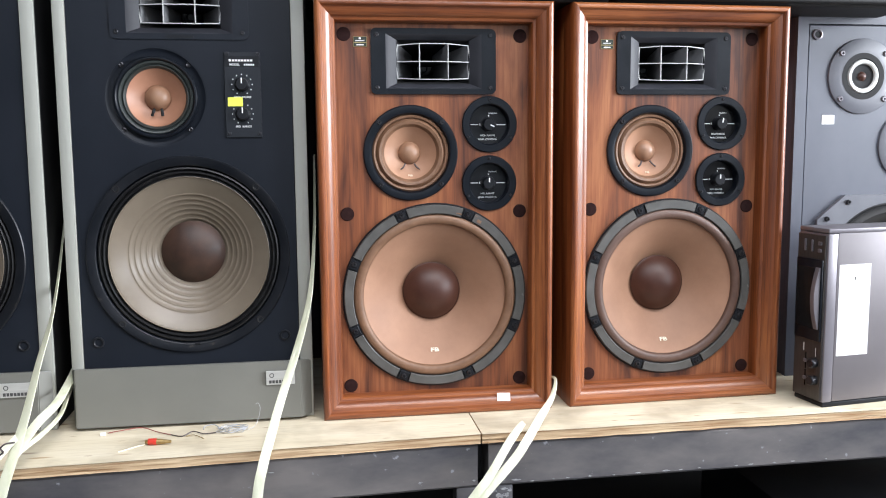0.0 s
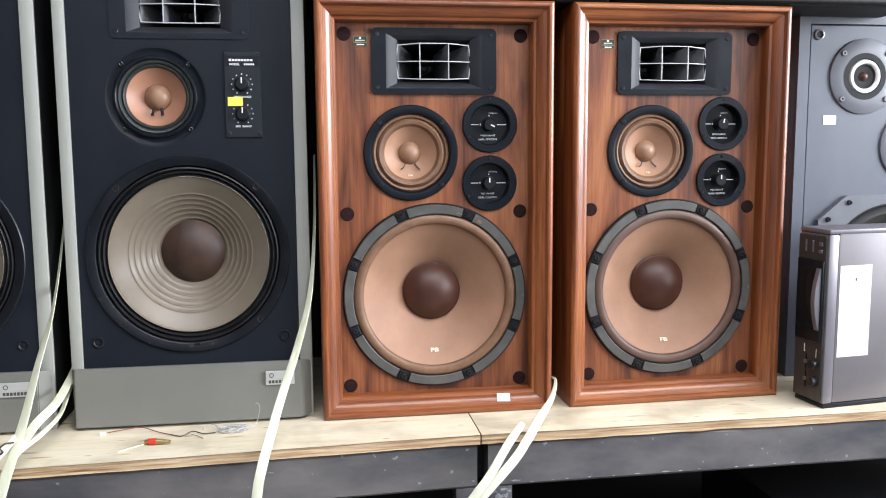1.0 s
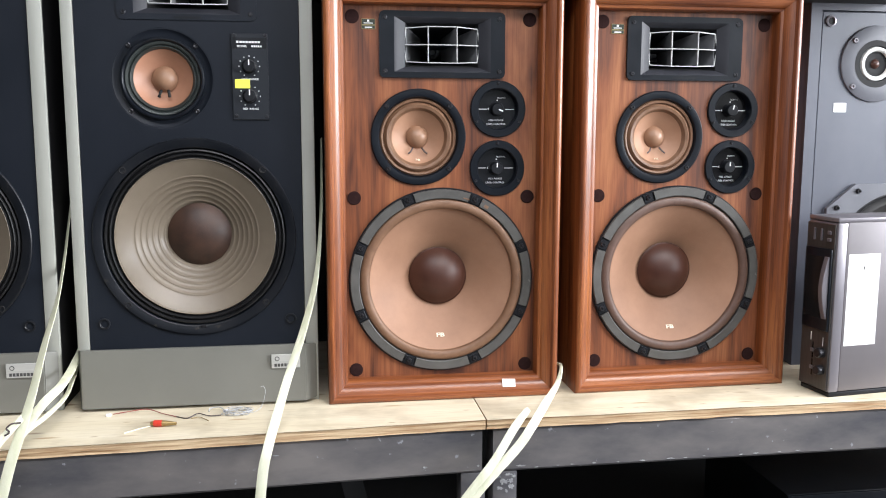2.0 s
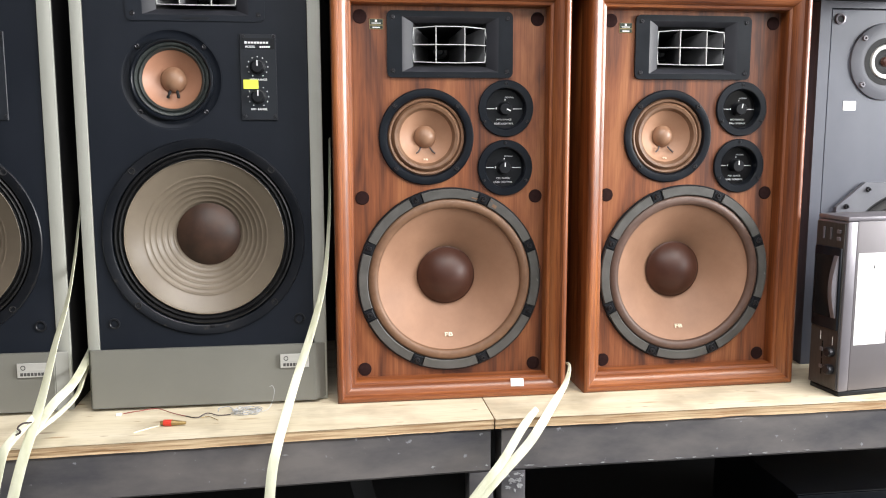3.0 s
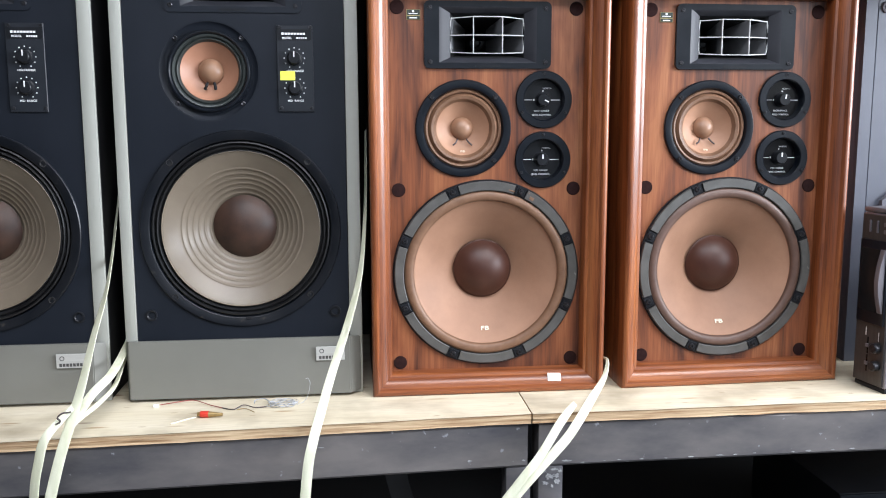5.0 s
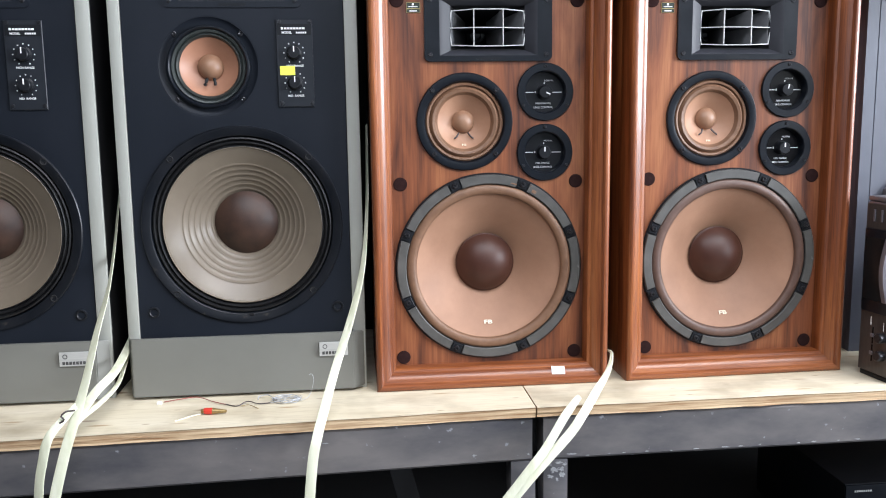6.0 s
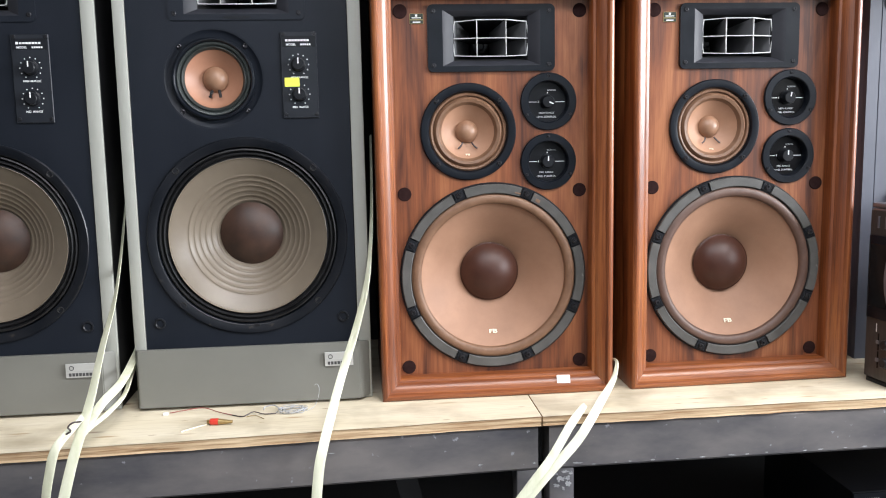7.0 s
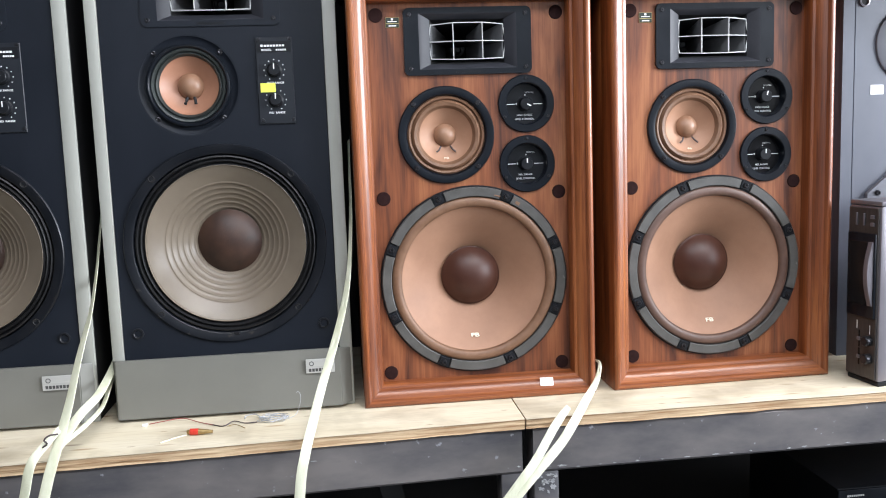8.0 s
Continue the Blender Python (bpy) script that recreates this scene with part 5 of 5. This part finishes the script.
strap("cream plastic packing strap hanging over the shelf edge, forked", [
    ([(-0.4080, 0.1500, 1.2980), (-0.4090, 0.1000, 1.2190), (-0.4090, 0.0500, 1.1420), (-0.4030, -0.0200, 1.0890), (-0.4100, -0.0700, 1.0320), (-0.4150, -0.1200, 0.9730), (-0.4230, -0.1500, 0.9300), (-0.4350, -0.1700, 0.8830), (-0.4530, -0.1850, 0.8020), (-0.4790, -0.1900, 0.6650)],
     [0.012, 0.014, 0.015, 0.016], [70, 50, 10, 0]),
    ([(-0.3980, 0.1000, 1.0000), (-0.3990, 0.0500, 0.9800), (-0.4020, -0.0200, 0.9600), (-0.4140, -0.0800, 0.9470), (-0.4210, -0.1350, 0.9300), (-0.4320, -0.1470, 0.9090)], [0.012, 0.014, 0.014, 0.008], [20, 0, 0, 0]),
    ([(-0.4030, 0.1000, 0.9750), (-0.4030, 0.0500, 0.9570), (-0.3990, -0.0200, 0.9400), (-0.4070, -0.0800, 0.9320), (-0.4200, -0.1350, 0.9260), (-0.4300, -0.1470, 0.9110)], [0.010, 0.008, 0.008, 0.006], [30, 10, 0, 0]),
    ([(-0.4190, -0.1280, 0.9520), (-0.4320, -0.1550, 0.9380), (-0.4510, -0.1720, 0.9150), (-0.4600, -0.1780, 0.8830), (-0.4680, -0.1820, 0.8330), (-0.4760, -0.1850, 0.7040)], [0.008, 0.014, 0.014], [0, 10, 20]),
])
strap("cream plastic packing strap hanging from between two speakers", [
    ([(-0.0050, 0.1200, 1.3290), (-0.0070, 0.0700, 1.2310), (-0.0120, 0.0300, 1.1530), (-0.0210, 0.0000, 1.0930), (-0.0400, -0.0300, 1.0280), (-0.0630, -0.0600, 0.9650), (-0.0790, -0.1100, 0.9210), (-0.0910, -0.1380, 0.8830), (-0.1000, -0.1450, 0.8370), (-0.1130, -0.1450, 0.7050)],
     [0.010, 0.011, 0.013, 0.0145, 0.0155], [75, 55, 15, 0, 0]),
])
strap("cream plastic packing strap with a folded loose end", [
    ([(0.3870, 0.0600, 0.9430), (0.3860, 0.0200, 0.9500), (0.3850, -0.0080, 0.9510), (0.3700, -0.0400, 0.9330), (0.3350, -0.0920, 0.9150), (0.3080, -0.1220, 0.8930), (0.2840, -0.1320, 0.8650), (0.2290, -0.1450, 0.8130), (0.1610, -0.1500, 0.7350)], [0.004, 0.004, 0.008, 0.013, 0.0145, 0.0145, 0.0145], [80, 75, 40, 5, 0, 0, 0]),
    ([(0.3040, -0.1130, 0.9170), (0.2940, -0.1220, 0.9110), (0.2760, -0.1300, 0.8910), (0.2460, -0.1440, 0.8510), (0.2170, -0.1500, 0.8170), (0.1510, -0.1540, 0.7350)], [0.008, 0.013, 0.013, 0.013], [0, 0, 0, 5]),
])


tie = thing("twist_tie", pose(0, 0, 0), "short black wire tie knotted round the strap", "wire tie")
part("tie_loop", tube_along([(-0.4220, -0.1500, 0.9440), (-0.4300, -0.1600, 0.9460), (-0.4360, -0.1630, 0.9410), (-0.4330, -0.1620, 0.9350), (-0.4390, -0.1630, 0.9310)], 0.0013, 7, 6), M_WIRE_K, tie)


# ---- small litter on the shelf ----
pg = thing("speaker_plug", pose(-0.2490, -0.066, SHELF + 0.0052, 0, 0, -8), "small brass plug with a red plastic sleeve on plywood", "plug")


def along_x(r0, r1, x0, x1, material, name):
    bm = bmesh.new()
    made = bmesh.ops.create_cone(bm, cap_ends=True, segments=16, radius1=r0, radius2=r1, depth=x1 - x0)["verts"]
    bmesh.ops.rotate(bm, verts=made, cent=(0, 0, 0), matrix=Matrix.Rotation(radians(90), 3, "Y"))
    bmesh.ops.translate(bm, verts=made, vec=((x0 + x1) / 2, 0, 0))
    return part(name, bm, material, pg)


along_x(0.0030, 0.0036, -0.0185, -0.0135, M_BRASS, "plug_tip")
along_x(0.0048, 0.0050, -0.0135, -0.0010, M_RED, "plug_sleeve")
along_x(0.0047, 0.0022, -0.0010, 0.0200, M_BRASS, "plug_body")


def wire(name, label, runs):
    ob = thing(name, pose(0, 0, 0), label, "wire")
    for pts, r, material in runs:
        part("strand", tube_along(pts, r), material, ob)
    return ob


Z = SHELF + 0.0012
wire("loose_wire", "thin pale wire end lying on the plywood", [([(-0.2680, -0.0645, Z), (-0.2810, -0.0735, Z), (-0.3010, -0.0915, Z)], 0.0009, M_PRINT_CREAM)])
wire("loose_wire", "thin red and dark wires lying under the grey speaker", [
    ([(-0.3360, 0.0005, Z), (-0.3140, 0.0035, Z + 0.002), (-0.2860, 0.0085, Z + 0.003), (-0.2580, -0.0115, Z + 0.001), (-0.2360, -0.0255, Z)], 0.0007, M_WIRE_R),
    ([(-0.2360, -0.0255, Z), (-0.2180, -0.0355, Z), (-0.2040, -0.0215, Z + 0.002), (-0.1860, -0.0315, Z + 0.001), (-0.1680, -0.0275, Z)], 0.0009, M_WIRE_K),
    ([(-0.2120, -0.0375, Z), (-0.2000, -0.0355, Z + 0.001), (-0.1840, -0.0515, Z)], 0.0006, M_BRASS)])
coil = []
for i in range(112):
    a = 2 * math.pi * i / 16
    q = 0.86 + 0.14 * math.sin(i * 2.3) + 0.10 * math.sin(i * 0.21)
    coil.append((-0.1430 + 0.0240 * q * math.cos(a) + 0.002 * math.sin(i * 0.37), -0.0215 + 0.0150 * q * math.sin(a), Z + 0.0008 * (i // 16) + 0.0010 * math.sin(i * 1.7) + 0.001))
wire("coiled_wire", "small coil of thin grey wire on the plywood", [
    (coil, 0.00045, M_WIRE_W),
    ([(-0.1640, -0.0115, Z + 0.002), (-0.1740, 0.0005, Z + 0.004), (-0.1880, 0.0005, Z + 0.002), (-0.1890, -0.0075, Z)], 0.0009, M_WIRE_W),
    ([(-0.1210, -0.0295, Z + 0.002), (-0.1100, -0.0115, Z + 0.002), (-0.1040, -0.0035, Z + 0.012), (-0.1010, -0.0015, Z + 0.028), (-0.1040, -0.0015, Z + 0.036), (-0.1080, -0.0025, Z + 0.035)], 0.0004, M_WIRE_W)])
tc = thing("wire_terminal", pose(-0.3415, -0.006, SHELF), "tiny pale wire terminal on the plywood", "terminal")
part("terminal_body", boxed(-0.004, 0.004, -0.003, 0.003, 0.0, 0.004, bevel=0.0008, seg=1), M_PRINT, tc)
